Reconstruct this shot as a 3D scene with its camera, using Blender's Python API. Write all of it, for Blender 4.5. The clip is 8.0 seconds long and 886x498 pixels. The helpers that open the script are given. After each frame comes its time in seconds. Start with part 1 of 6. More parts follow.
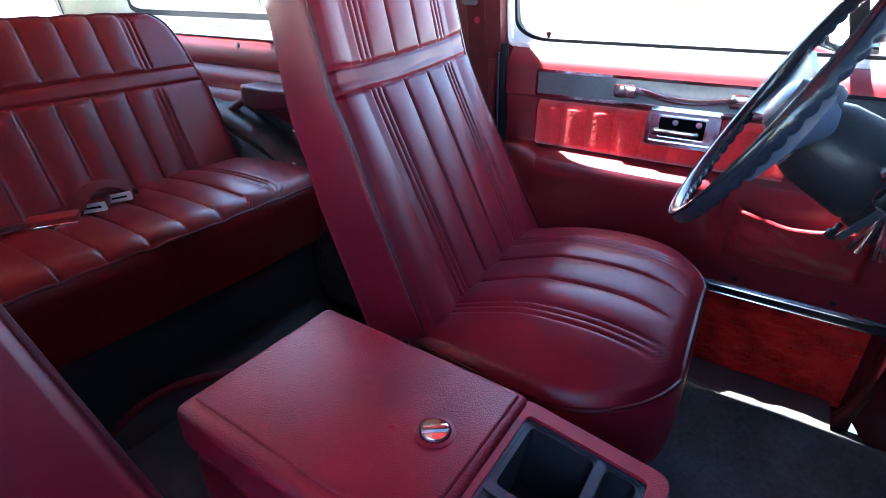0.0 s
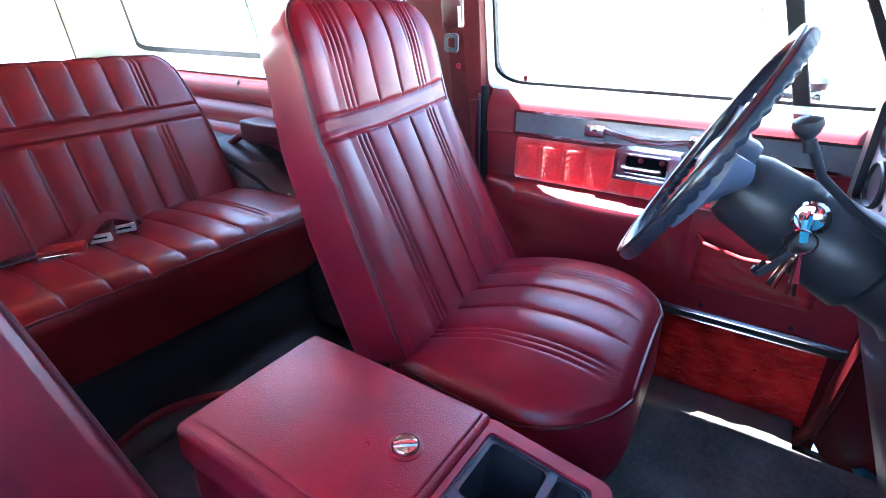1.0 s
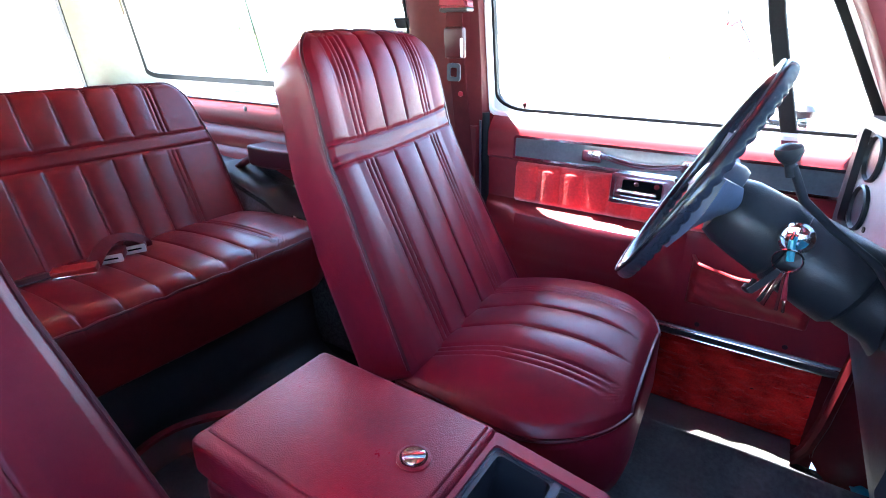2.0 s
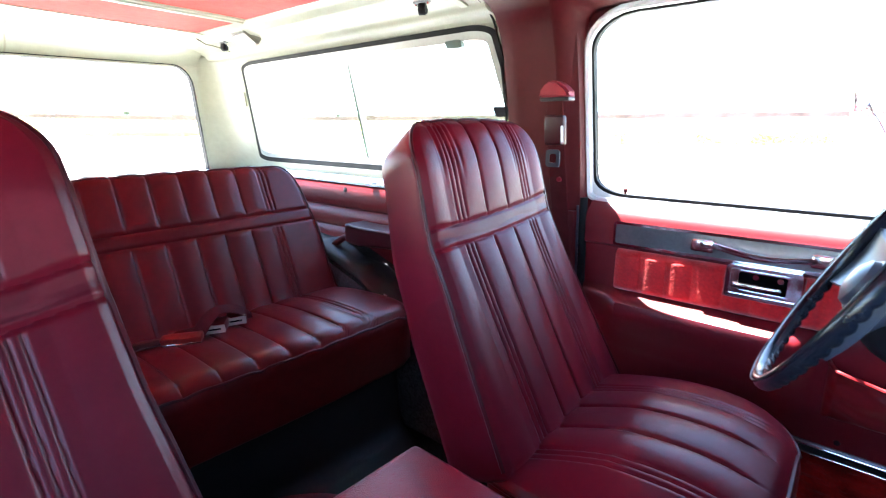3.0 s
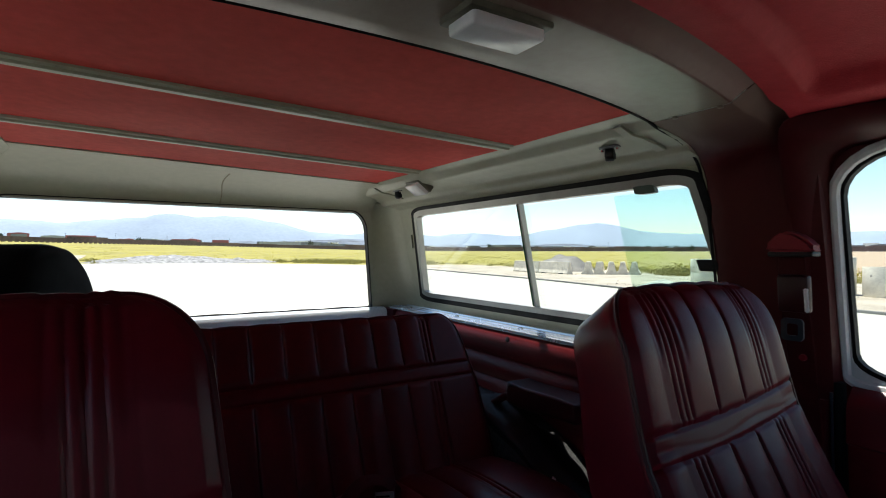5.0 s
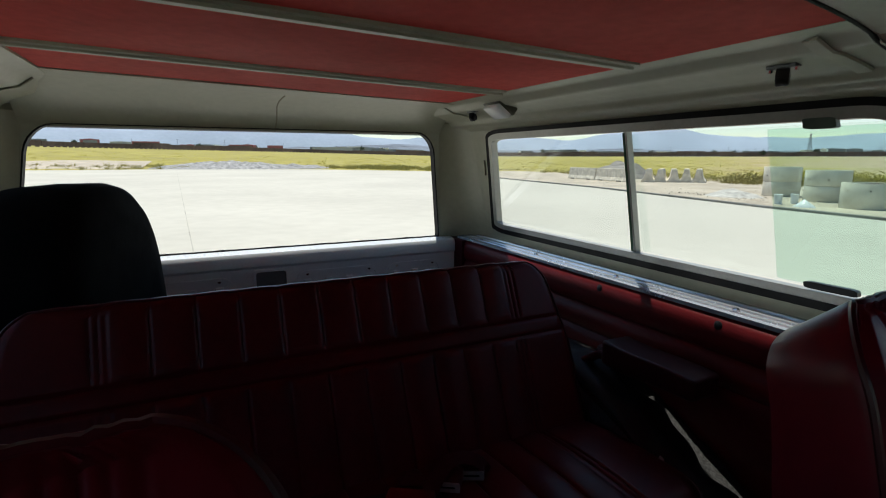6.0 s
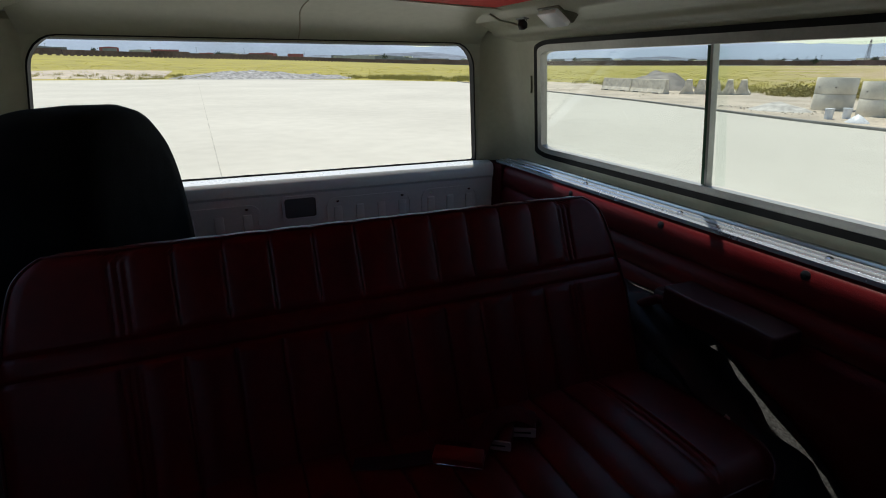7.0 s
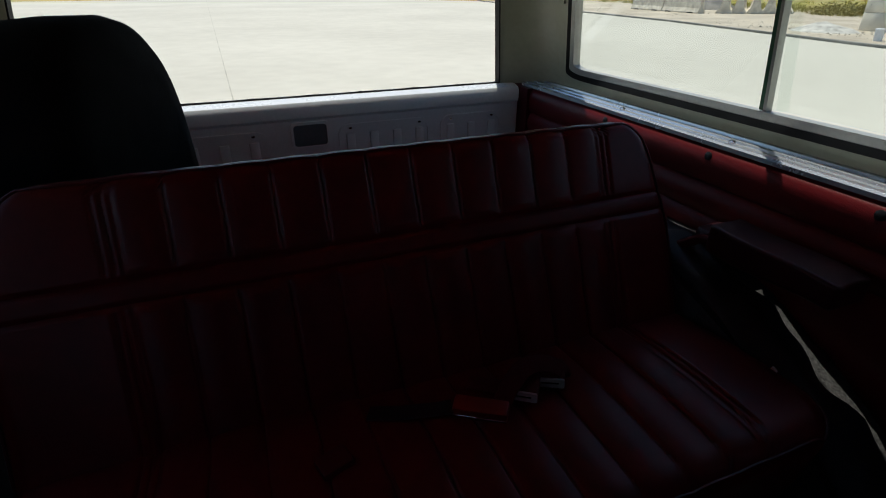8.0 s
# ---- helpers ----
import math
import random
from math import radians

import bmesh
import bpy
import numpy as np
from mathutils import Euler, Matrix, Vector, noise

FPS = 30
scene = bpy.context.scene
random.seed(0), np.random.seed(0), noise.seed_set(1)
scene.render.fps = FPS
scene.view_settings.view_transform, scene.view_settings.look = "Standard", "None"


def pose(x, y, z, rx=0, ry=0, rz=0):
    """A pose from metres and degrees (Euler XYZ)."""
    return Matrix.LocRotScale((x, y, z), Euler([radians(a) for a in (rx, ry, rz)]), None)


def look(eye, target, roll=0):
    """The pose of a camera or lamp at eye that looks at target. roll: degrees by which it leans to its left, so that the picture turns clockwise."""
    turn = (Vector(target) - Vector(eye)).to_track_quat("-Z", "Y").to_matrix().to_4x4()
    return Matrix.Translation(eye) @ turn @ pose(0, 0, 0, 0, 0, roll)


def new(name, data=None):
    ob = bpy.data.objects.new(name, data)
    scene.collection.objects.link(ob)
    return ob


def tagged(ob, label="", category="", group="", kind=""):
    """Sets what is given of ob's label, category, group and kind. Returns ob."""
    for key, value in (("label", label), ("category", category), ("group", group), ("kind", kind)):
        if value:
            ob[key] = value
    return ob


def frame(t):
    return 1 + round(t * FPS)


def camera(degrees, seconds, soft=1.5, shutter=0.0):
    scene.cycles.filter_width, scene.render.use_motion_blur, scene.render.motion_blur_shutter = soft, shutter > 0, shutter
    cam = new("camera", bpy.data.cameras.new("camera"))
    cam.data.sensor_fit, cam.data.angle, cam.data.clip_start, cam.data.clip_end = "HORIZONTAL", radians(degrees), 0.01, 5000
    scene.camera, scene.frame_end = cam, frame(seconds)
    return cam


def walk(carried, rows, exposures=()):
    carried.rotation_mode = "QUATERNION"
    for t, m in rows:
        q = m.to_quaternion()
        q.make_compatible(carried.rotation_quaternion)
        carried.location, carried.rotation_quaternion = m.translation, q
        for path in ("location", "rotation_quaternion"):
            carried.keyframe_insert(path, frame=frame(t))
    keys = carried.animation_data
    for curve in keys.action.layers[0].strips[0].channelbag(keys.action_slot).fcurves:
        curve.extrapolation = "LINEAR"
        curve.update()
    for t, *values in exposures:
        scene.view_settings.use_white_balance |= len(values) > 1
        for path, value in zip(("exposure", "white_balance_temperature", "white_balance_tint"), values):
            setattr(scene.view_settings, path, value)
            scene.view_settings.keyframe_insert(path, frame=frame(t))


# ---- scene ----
cam = camera(81.4, 8.0, soft=1.0, shutter=0.14)
PATH = [
    (0, (0.122, -0.288, 0.907), (-0.863, 1.193, -0.009), -0.2),
    (0.5, (0.161, -0.301, 0.932), (-0.826, 1.18, 0.02), -0.3),
    (1, (0.186, -0.321, 0.959), (-0.813, 1.192, 0.115), -0.1),
    (2.3, (0.195, -0.366, 0.969), (-0.83, 1.186, 0.235), -0.1),
    (2.5, (0.183, -0.371, 0.97), (-0.867, 1.181, 0.271), -0.2),
    (3, (0.141, -0.353, 0.976), (-1.16, 1.088, 0.497), -0.4),
    (3.5, (0.131, -0.363, 0.974), (-1.423, 0.879, 0.77), -0.0),
    (4, (0.116, -0.354, 0.979), (-1.488, 0.84, 1.013), 0.1),
    (4.5, (0.067, -0.311, 0.983), (-1.57, 0.837, 1.038), 0.1),
    (4.7, (0.029, -0.296, 0.996), (-1.634, 0.813, 1.05), 0.1),
    (5.8, (-0.24, -0.259, 1.113), (-2.015, 0.627, 0.873), -0.1),
    (6, (-0.279, -0.254, 1.119), (-2.045, 0.612, 0.771), 0.1),
    (6.5, (-0.364, -0.238, 1.122), (-2.106, 0.564, 0.566), -0.2),
    (6.6, (-0.374, -0.235, 1.128), (-2.111, 0.544, 0.530), -0.1),
    (7, (-0.43, -0.242, 1.138), (-2.16, 0.507, 0.472), 0.1),
    (7.5, (-0.492, -0.24, 1.129), (-2.212, 0.458, 0.383), 0.0),
    (8, (-0.531, -0.21, 1.106), (-2.188, 0.439, 0.193), -0.2),
]
EXPOSURES = [(0, 4.73, 6050, 10), (0.5, 5.23, 6050, 10), (1.0, 5.55, 6050, 10), (1.2, 5.55, 6050, 10), (2.3, 5.06, 6150, 10), (2.6, 4.88, 6200, 10), (3.2, 4.0, 6350, 10), (3.5, 3.22, 6380, 10), (3.8, 2.62, 6400, 10), (4.4, 1.42, 6450, 10), (4.7, 1.05, 6500, 8), (5.8, 0.26, 6550, 6), (6.5, 0.09, 6600, 6), (8, 0.03, 6600, 6)]
walk(cam, [(t, look(eye, target, roll)) for t, eye, target, roll in PATH], EXPOSURES)

# ---------------------------------------------------------------- light
SUN = Vector((-0.30, 0.042, 1.0)).normalized()
world = bpy.data.worlds.new("sky")
scene.world = world
world.use_nodes = True
_wn = world.node_tree
_sky = _wn.nodes.new("ShaderNodeTexSky")
_sky.sky_type = "NISHITA"
_sky.sun_disc = False
_sky.sun_elevation = math.asin(SUN.z)
_sky.sun_rotation = math.atan2(SUN.x, SUN.y)
_sky.air_density, _sky.dust_density, _sky.ozone_density = 1.0, 0.15, 2.0
_wn.links.new(_sky.outputs[0], _wn.nodes["Background"].inputs[0])
_wn.nodes["Background"].inputs[1].default_value = 0.12
_sl = bpy.data.lights.new("sun", "SUN")
_sl.energy, _sl.angle, _sl.color = 4.2, radians(0.53), (1.0, 0.95, 0.87)
_so = new("sun", _sl)
_so.matrix_world = look(SUN * 50, (0, 0, 0))


# ---------------------------------------------------------------- materials
def mat(name, color, rough=0.5, metal=0.0, var=0.12, vscale=6.0, grain=0.0, gscale=300.0, gkind="noise",
        color2=None, spec=0.5, coat=0.0, sheen=0.0, rvar=0.1, wrinkle=0.0, wscale=14.0, dent=0.0, dscale=9.0):
    m = bpy.data.materials.new(name)
    m.use_nodes = True
    t = m.node_tree
    n, l = t.nodes, t.links
    b = n["Principled BSDF"]
    tc = n.new("ShaderNodeTexCoord")
    big = n.new("ShaderNodeTexNoise")
    big.inputs["Scale"].default_value, big.inputs["Detail"].default_value = vscale, 6
    l.new(tc.outputs["Object"], big.inputs["Vector"])
    fine = n.new("ShaderNodeTexNoise")
    fine.inputs["Scale"].default_value, fine.inputs["Detail"].default_value = vscale * 14, 3
    l.new(tc.outputs["Object"], fine.inputs["Vector"])
    add = n.new("ShaderNodeMath")
    add.operation = "MULTIPLY_ADD"
    l.new(fine.outputs["Fac"], add.inputs[0])
    add.inputs[1].default_value = 0.5
    l.new(big.outputs["Fac"], add.inputs[2])
    ramp = n.new("ShaderNodeMapRange")
    l.new(add.outputs[0], ramp.inputs["Value"])
    ramp.inputs["From Min"].default_value, ramp.inputs["From Max"].default_value = 0.45, 1.05
    mix = n.new("ShaderNodeMix")
    mix.data_type = "RGBA"
    c2 = color2 or tuple(c * (1 - 2 * var) for c in color)
    c1 = color if color2 else tuple(min(1, c * (1 + var)) for c in color)
    mix.inputs[6].default_value, mix.inputs[7].default_value = (*c2, 1), (*c1, 1)
    l.new(ramp.outputs[0], mix.inputs[0])
    l.new(mix.outputs[2], b.inputs["Base Color"])
    rr = n.new("ShaderNodeMapRange")
    l.new(add.outputs[0], rr.inputs["Value"])
    rr.inputs["From Min"].default_value, rr.inputs["From Max"].default_value = 0.45, 1.05
    rr.inputs["To Min"].default_value, rr.inputs["To Max"].default_value = rough + rvar * rough, rough - rvar * rough
    l.new(rr.outputs[0], b.inputs["Roughness"])
    b.inputs["Metallic"].default_value = metal
    b.inputs["Specular IOR Level"].default_value = spec
    b.inputs["Coat Weight"].default_value = coat
    b.inputs["Sheen Weight"].default_value = sheen
    last = None
    if dent:
        dn = n.new("ShaderNodeTexNoise")
        dn.inputs["Scale"].default_value, dn.inputs["Detail"].default_value = dscale, 2
        l.new(tc.outputs["Object"], dn.inputs["Vector"])
        last = n.new("ShaderNodeBump")
        last.inputs["Strength"].default_value, last.inputs["Distance"].default_value = dent, 0.02
        l.new(dn.outputs["Fac"], last.inputs["Height"])
    if wrinkle:
        w = n.new("ShaderNodeTexVoronoi")
        w.feature = "DISTANCE_TO_EDGE"
        w.inputs["Scale"].default_value = wscale
        warp = n.new("ShaderNodeTexNoise")
        warp.inputs["Scale"].default_value, warp.inputs["Detail"].default_value = wscale * 0.8, 4
        mx = n.new("ShaderNodeMix")
        mx.data_type = "RGBA"
        mx.blend_type = "LINEAR_LIGHT"
        mx.inputs[0].default_value = 0.25
        l.new(tc.outputs["Object"], warp.inputs["Vector"])
        st = n.new("ShaderNodeMapping")
        st.inputs["Scale"].default_value, st.inputs["Rotation"].default_value = (1.0, 0.42, 0.8), (0.5, 0.3, 0.9)
        l.new(tc.outputs["Object"], st.inputs["Vector"])
        l.new(st.outputs[0], mx.inputs[6])
        l.new(warp.outputs["Color"], mx.inputs[7])
        l.new(mx.outputs[2], w.inputs["Vector"])
        cl = n.new("ShaderNodeMapRange")
        l.new(w.outputs["Distance"], cl.inputs["Value"])
        cl.inputs["From Max"].default_value = 0.10
        where = n.new("ShaderNodeTexNoise")
        where.inputs["Scale"].default_value, where.inputs["Detail"].default_value = 9.0, 3
        l.new(tc.outputs["Object"], where.inputs["Vector"])
        patch = n.new("ShaderNodeMapRange")
        l.new(where.outputs["Fac"], patch.inputs["Value"])
        patch.inputs["From Min"].default_value, patch.inputs["From Max"].default_value = 0.44, 0.62
        patch.inputs["To Min"].default_value, patch.inputs["To Max"].default_value = 0.25 * wrinkle, wrinkle
        bp = n.new("ShaderNodeBump")
        bp.inputs["Distance"].default_value = 0.0016
        l.new(patch.outputs[0], bp.inputs["Strength"])
        l.new(cl.outputs[0], bp.inputs["Height"])
        if last:
            l.new(last.outputs[0], bp.inputs["Normal"])
        last = bp
    if grain:
        if gkind == "noise":
            g = n.new("ShaderNodeTexNoise")
            g.inputs["Detail"].default_value = 4
            out = g.outputs["Fac"]
        else:
            g = n.new("ShaderNodeTexVoronoi")
            out = g.outputs["Distance"]
        g.inputs["Scale"].default_value = gscale
        l.new(tc.outputs["Object"], g.inputs["Vector"])
        bp = n.new("ShaderNodeBump")
        bp.inputs["Strength"].default_value, bp.inputs["Distance"].default_value = grain, 0.001
        l.new(out, bp.inputs["Height"])
        if last:
            l.new(last.outputs[0], bp.inputs["Normal"])
        last = bp
    if last:
        l.new(last.outputs[0], b.inputs["Normal"])
    return m


def glass(name, tint=(1, 1, 1), gloss=0.06):
    m = bpy.data.materials.new(name)
    m.use_nodes = True
    t = m.node_tree
    n, l = t.nodes, t.links
    n.remove(n["Principled BSDF"])
    tr = n.new("ShaderNodeBsdfTransparent")
    tr.inputs[0].default_value = (*tint, 1)
    gl = n.new("ShaderNodeBsdfGlossy")
    gl.inputs["Roughness"].default_value = 0.02
    lw = n.new("ShaderNodeLayerWeight")
    lw.inputs[0].default_value = 0.5
    pw = n.new("ShaderNodeMath")
    pw.operation = "POWER"
    pw.inputs[1].default_value = 4.0
    l.new(lw.outputs["Facing"], pw.inputs[0])
    ad = n.new("ShaderNodeMath")
    ad.operation = "MULTIPLY_ADD"
    ad.use_clamp = True
    ad.inputs[1].default_value, ad.inputs[2].default_value = 0.7, gloss
    l.new(pw.outputs[0], ad.inputs[0])
    mx = n.new("ShaderNodeMixShader")
    l.new(ad.outputs[0], mx.inputs[0])
    l.new(tr.outputs[0], mx.inputs[1])
    l.new(gl.outputs[0], mx.inputs[2])
    l.new(mx.outputs[0], n["Material Output"].inputs[0])
    return m


VINYL = mat("vinyl_oxblood", (0.115, 0.0052, 0.0128), 0.33, spec=0.20, var=0.14, vscale=4, grain=0.05, gscale=520, gkind="voronoi", wrinkle=0.10, wscale=60, rvar=0.12, dent=0.06, dscale=9)
# Front seats' vinyl, darkened and warmed in colour for the bench's dimmer light.
BENCHV = mat("vinyl_bench_dimmed", (0.086, 0.0052, 0.0068), 0.32, spec=0.18, var=0.16, vscale=4, grain=0.06, gscale=520, gkind="voronoi", wrinkle=0.08, wscale=60, rvar=0.12, dent=0.06, dscale=9)
PIPING = mat("vinyl_piping", (0.050, 0.003, 0.006), 0.38, grain=0.1, spec=0.25)
PLASTIC = mat("red_moulded_plastic", (0.210, 0.0070, 0.019), 0.42, spec=0.22, var=0.1, vscale=7, grain=0.4, gscale=620, gkind="voronoi")
LIDRED = mat("leather_grained_red_plastic", (0.175, 0.0068, 0.0175), 0.36, spec=0.28, var=0.14, vscale=9, grain=0.45, gscale=520, gkind="voronoi", rvar=0.3, dent=0.05, dscale=6)
SIDERED = mat("dark_red_side_vinyl", (0.105, 0.0060, 0.0085), 0.42, spec=0.2, var=0.1, vscale=5, grain=0.3, gscale=500, gkind="voronoi")
DOORRED = mat("red_door_vinyl", (0.155, 0.0085, 0.0145), 0.36, var=0.1, vscale=5, grain=0.12, gscale=500, gkind="voronoi")
POCKETV = mat("glossy_red_vinyl", (0.22, 0.010, 0.015), 0.38, var=0.15, vscale=9, grain=0.12, gscale=400, wrinkle=0.2, wscale=30)
PAINTRED = mat("red_painted_metal", (0.066, 0.0040, 0.0064), 0.5, spec=0.16, var=0.12, vscale=5, grain=0.06)
VELVET = mat("bright_red_velvet", (0.62, 0.008, 0.012), 0.85, var=0.25, vscale=12, grain=1.0, gscale=240, sheen=0.6)
CARPET = mat("red_carpet", (0.46, 0.012, 0.010), 0.95, var=0.4, vscale=18, grain=1.0, gscale=260, sheen=0.2, spec=0.1)
LINER = mat("red_headliner_board", (0.66, 0.066, 0.058), 0.75, var=0.12, vscale=3, grain=0.3, gscale=300, spec=0.15)
LINERFRONT = mat("red_front_headliner", (0.58, 0.040, 0.056), 0.65, var=0.1, vscale=4, grain=0.5, gscale=350, spec=0.2)
CREAM = mat("cream_painted_fibreglass", (0.40, 0.398, 0.297), 0.38, var=0.08, vscale=3, grain=0.04, gscale=60)
WHITE = mat("white_body_paint", (0.72, 0.75, 0.78), 0.28, var=0.05, vscale=5, coat=0.3)
TAUPE = mat("taupe_painted_roof_bow", (0.27, 0.225, 0.175), 0.36, var=0.12, vscale=4, grain=0.1, gscale=120, color2=(0.21, 0.155, 0.125))
RUBBER = mat("black_rubber", (0.008, 0.008, 0.009), 0.6, spec=0.15, var=0.3, vscale=20)
RISER = mat("black_rubber_sheet", (0.006, 0.006, 0.007), 0.5, spec=0.4, var=0.3, vscale=6, grain=0.3, gscale=150, dent=0.3, dscale=7)
FLOORMAT = mat("black_floor_covering", (0.013, 0.013, 0.014), 0.9, var=0.4, vscale=9, grain=1.0, gscale=240, spec=0.08)
SPECKLE = mat("grey_speckled_mat", (0.075, 0.075, 0.075), 0.8, vscale=150, grain=1.0, gscale=260, color2=(0.006, 0.006, 0.006), spec=0.2)
BLACKPL = mat("black_plastic", (0.012, 0.013, 0.016), 0.38, spec=0.32, var=0.2, vscale=10, grain=0.3, gscale=500)
GREYPL = mat("slate_grey_plastic", (0.024, 0.031, 0.043), 0.32, spec=0.4, var=0.15, vscale=10, grain=0.2, gscale=400)
CLOTH = mat("black_cloth", (0.003, 0.003, 0.0035), 0.95, var=0.3, vscale=12, grain=0.8, gscale=300, spec=0.05)
BAG = mat("black_cover_cloth", (0.010, 0.011, 0.013), 0.6, spec=0.3, var=0.3, vscale=12, grain=0.6, gscale=300)
SATIN = mat("satin_chrome", (0.72, 0.72, 0.74), 0.14, 1.0, var=0.06, vscale=10)
CHROME = mat("chrome", (0.75, 0.76, 0.78), 0.08, 1.0, var=0.04)
ALU = mat("ribbed_aluminium", (0.66, 0.73, 0.82), 0.26, 0.68, var=0.08, vscale=12)
FRONTMAT = mat("charcoal_felt_mat", (0.055, 0.056, 0.060), 0.85, var=0.35, vscale=7, grain=1.0, gscale=220, spec=0.2)
SILL = mat("worn_dusty_sill", (0.06, 0.058, 0.056), 0.5, var=0.2, vscale=9)
ALUFRAME = mat("dull_alloy_frame", (0.40, 0.40, 0.37), 0.45, 0.5, var=0.1, vscale=8)
# Shade inside the tailgate's handle recess, painted as one flat grey.
RECESS = mat("recess_shade_grey", (0.13, 0.14, 0.15), 0.4)
ALUDARK = mat("brushed_grey_trim", (0.17, 0.18, 0.19), 0.30, 0.8, var=0.15, vscale=9)
BEZEL = mat("silver_dash_bezel", (0.5, 0.48, 0.52), 0.35, 0.6, var=0.06, vscale=12)
LENS = mat("milky_lamp_lens", (0.86, 0.87, 0.9), 0.2, var=0.05)
LENSFRAME = mat("olive_lamp_base", (0.11, 0.105, 0.075), 0.4)
ARMV = mat("dark_armrest_vinyl", (0.034, 0.0035, 0.006), 0.42, grain=0.1, spec=0.25)
WEB = mat("red_seat_belt_webbing", (0.055, 0.004, 0.006), 0.7, spec=0.12, var=0.2, vscale=30, grain=0.5, gscale=900)
WHITEPL = mat("white_plastic", (0.75, 0.76, 0.76), 0.4, var=0.1, vscale=3)
TEAL = mat("teal_plastic", (0.02, 0.25, 0.33), 0.4)
GLASS = glass("window_glass", (0.97, 0.99, 0.98), 0.025)
# Unseen passenger pane; its blue tint is added to cool the incoming light.
GLASSDARK = glass("light_cooling_glass", (0.90, 0.95, 1.0), 0.06)
# Unseen windscreen glass, darkened only to hold back light from ahead.
GLASSSCREEN = glass("light_cutting_screen_glass", (0.36, 0.38, 0.375), 0.06)
EDGEGREEN = mat("green_glass_edge", (0.07, 0.15, 0.10), 0.15)
GLASSGREEN = glass("green_tinted_glass", (0.89, 0.985, 0.94), 0.07)


# ---------------------------------------------------------------- mesh helpers
def obj(name, bm, material, smooth=True, angle=40):
    me = bpy.data.meshes.new(name)
    bmesh.ops.recalc_face_normals(bm, faces=bm.faces)
    if smooth:
        for f in bm.faces:
            f.smooth = True
        for e in bm.edges:
            if len(e.link_faces) == 2 and e.calc_face_angle(0) > radians(angle):
                e.smooth = False
    bm.to_mesh(me)
    bm.free()
    me.materials.append(material)
    return new(name, me)


def part(name, bm, material, parent, label="", smooth=True, angle=40):
    ob = obj(name, bm, material, smooth, angle)
    ob.parent = parent
    if label:
        ob["label"] = label
    return ob


def thing(name, label, category, group="", kind=""):
    e = new(name)
    e.empty_display_size = 0.05
    return tagged(e, label, category, group, kind)


def single(name, bm, material, label, category, group="", kind="", smooth=True, angle=40):
    return tagged(obj(name, bm, material, smooth, angle), label, category, group, kind)


def rbox(x0, x1, y0, y1, z0, z1, r=0.006, seg=2, m=None, bm=None):
    bm = bm or bmesh.new()
    geo = bmesh.ops.create_cube(bm, size=1)
    vs = geo["verts"]
    for v in vs:
        v.co = Vector(((x0 + x1) / 2 + v.co.x * (x1 - x0), (y0 + y1) / 2 + v.co.y * (y1 - y0), (z0 + z1) / 2 + v.co.z * (z1 - z0)))
    if r:
        es = list({e for v in vs for e in v.link_edges})
        res = bmesh.ops.bevel(bm, geom=es, offset=r, segments=seg, profile=0.5, affect="EDGES")
        vs = list({v for f in res["faces"] for v in f.verts} | {v for v in vs if v.is_valid})
    if m is not None:
        bmesh.ops.transform(bm, matrix=m, verts=[v for v in vs if v.is_valid])
    return bm


def prism(profile, axis, a0, a1, bm=None):
    """Closed outline of (p, q) pairs pulled along an axis: x takes (y, z), y takes (x, z), z takes (x, y)."""
    bm = bm or bmesh.new()
    put = {"x": lambda a, p, q: (a, p, q), "y": lambda a, p, q: (p, a, q), "z": lambda a, p, q: (p, q, a)}[axis]
    A = [bm.verts.new(put(a0, p, q)) for p, q in profile]
    B = [bm.verts.new(put(a1, p, q)) for p, q in profile]
    n = len(profile)
    for i in range(n):
        bm.faces.new((A[i], A[(i + 1) % n], B[(i + 1) % n], B[i]))
    bm.faces.new(A)
    bm.faces.new(B[::-1])
    return bm


def tube(pts, r, n=10, bm=None, closed=False, flat=None, up=(0, 0, 1)):
    """A round (or, with flat=(w, h), a strap-like) bar along points."""
    bm = bm or bmesh.new()
    pts = [Vector(p) for p in pts]
    rings = []
    k = len(pts)
    for i, p in enumerate(pts):
        a = pts[(i - 1) % k] if closed or i else p
        b = pts[(i + 1) % k] if closed or i < k - 1 else p
        d = (b - a).normalized()
        s = d.cross(Vector(up))
        if s.length < 1e-4:
            s = d.cross(Vector((0, 1, 0)))
        s.normalize()
        u = s.cross(d).normalized()
        rad = r(i / (k - 1)) if callable(r) else r
        ring = []
        for j in range(n):
            th = 2 * math.pi * j / n
            if flat:
                c, q = math.cos(th), math.sin(th)
                ring.append(bm.verts.new(p + s * flat[0] / 2 * math.copysign(abs(c) ** 0.3, c) + u * flat[1] / 2 * math.copysign(abs(q) ** 0.3, q)))
            else:
                ring.append(bm.verts.new(p + (s * math.cos(th) + u * math.sin(th)) * rad))
        rings.append(ring)
    for i in range(k if closed else k - 1):
        R, S = rings[i], rings[(i + 1) % k]
        for j in range(n):
            bm.faces.new((R[j], R[(j + 1) % n], S[(j + 1) % n], S[j]))
    if not closed:
        bm.faces.new(rings[0][::-1])
        bm.faces.new(rings[-1])
    return bm


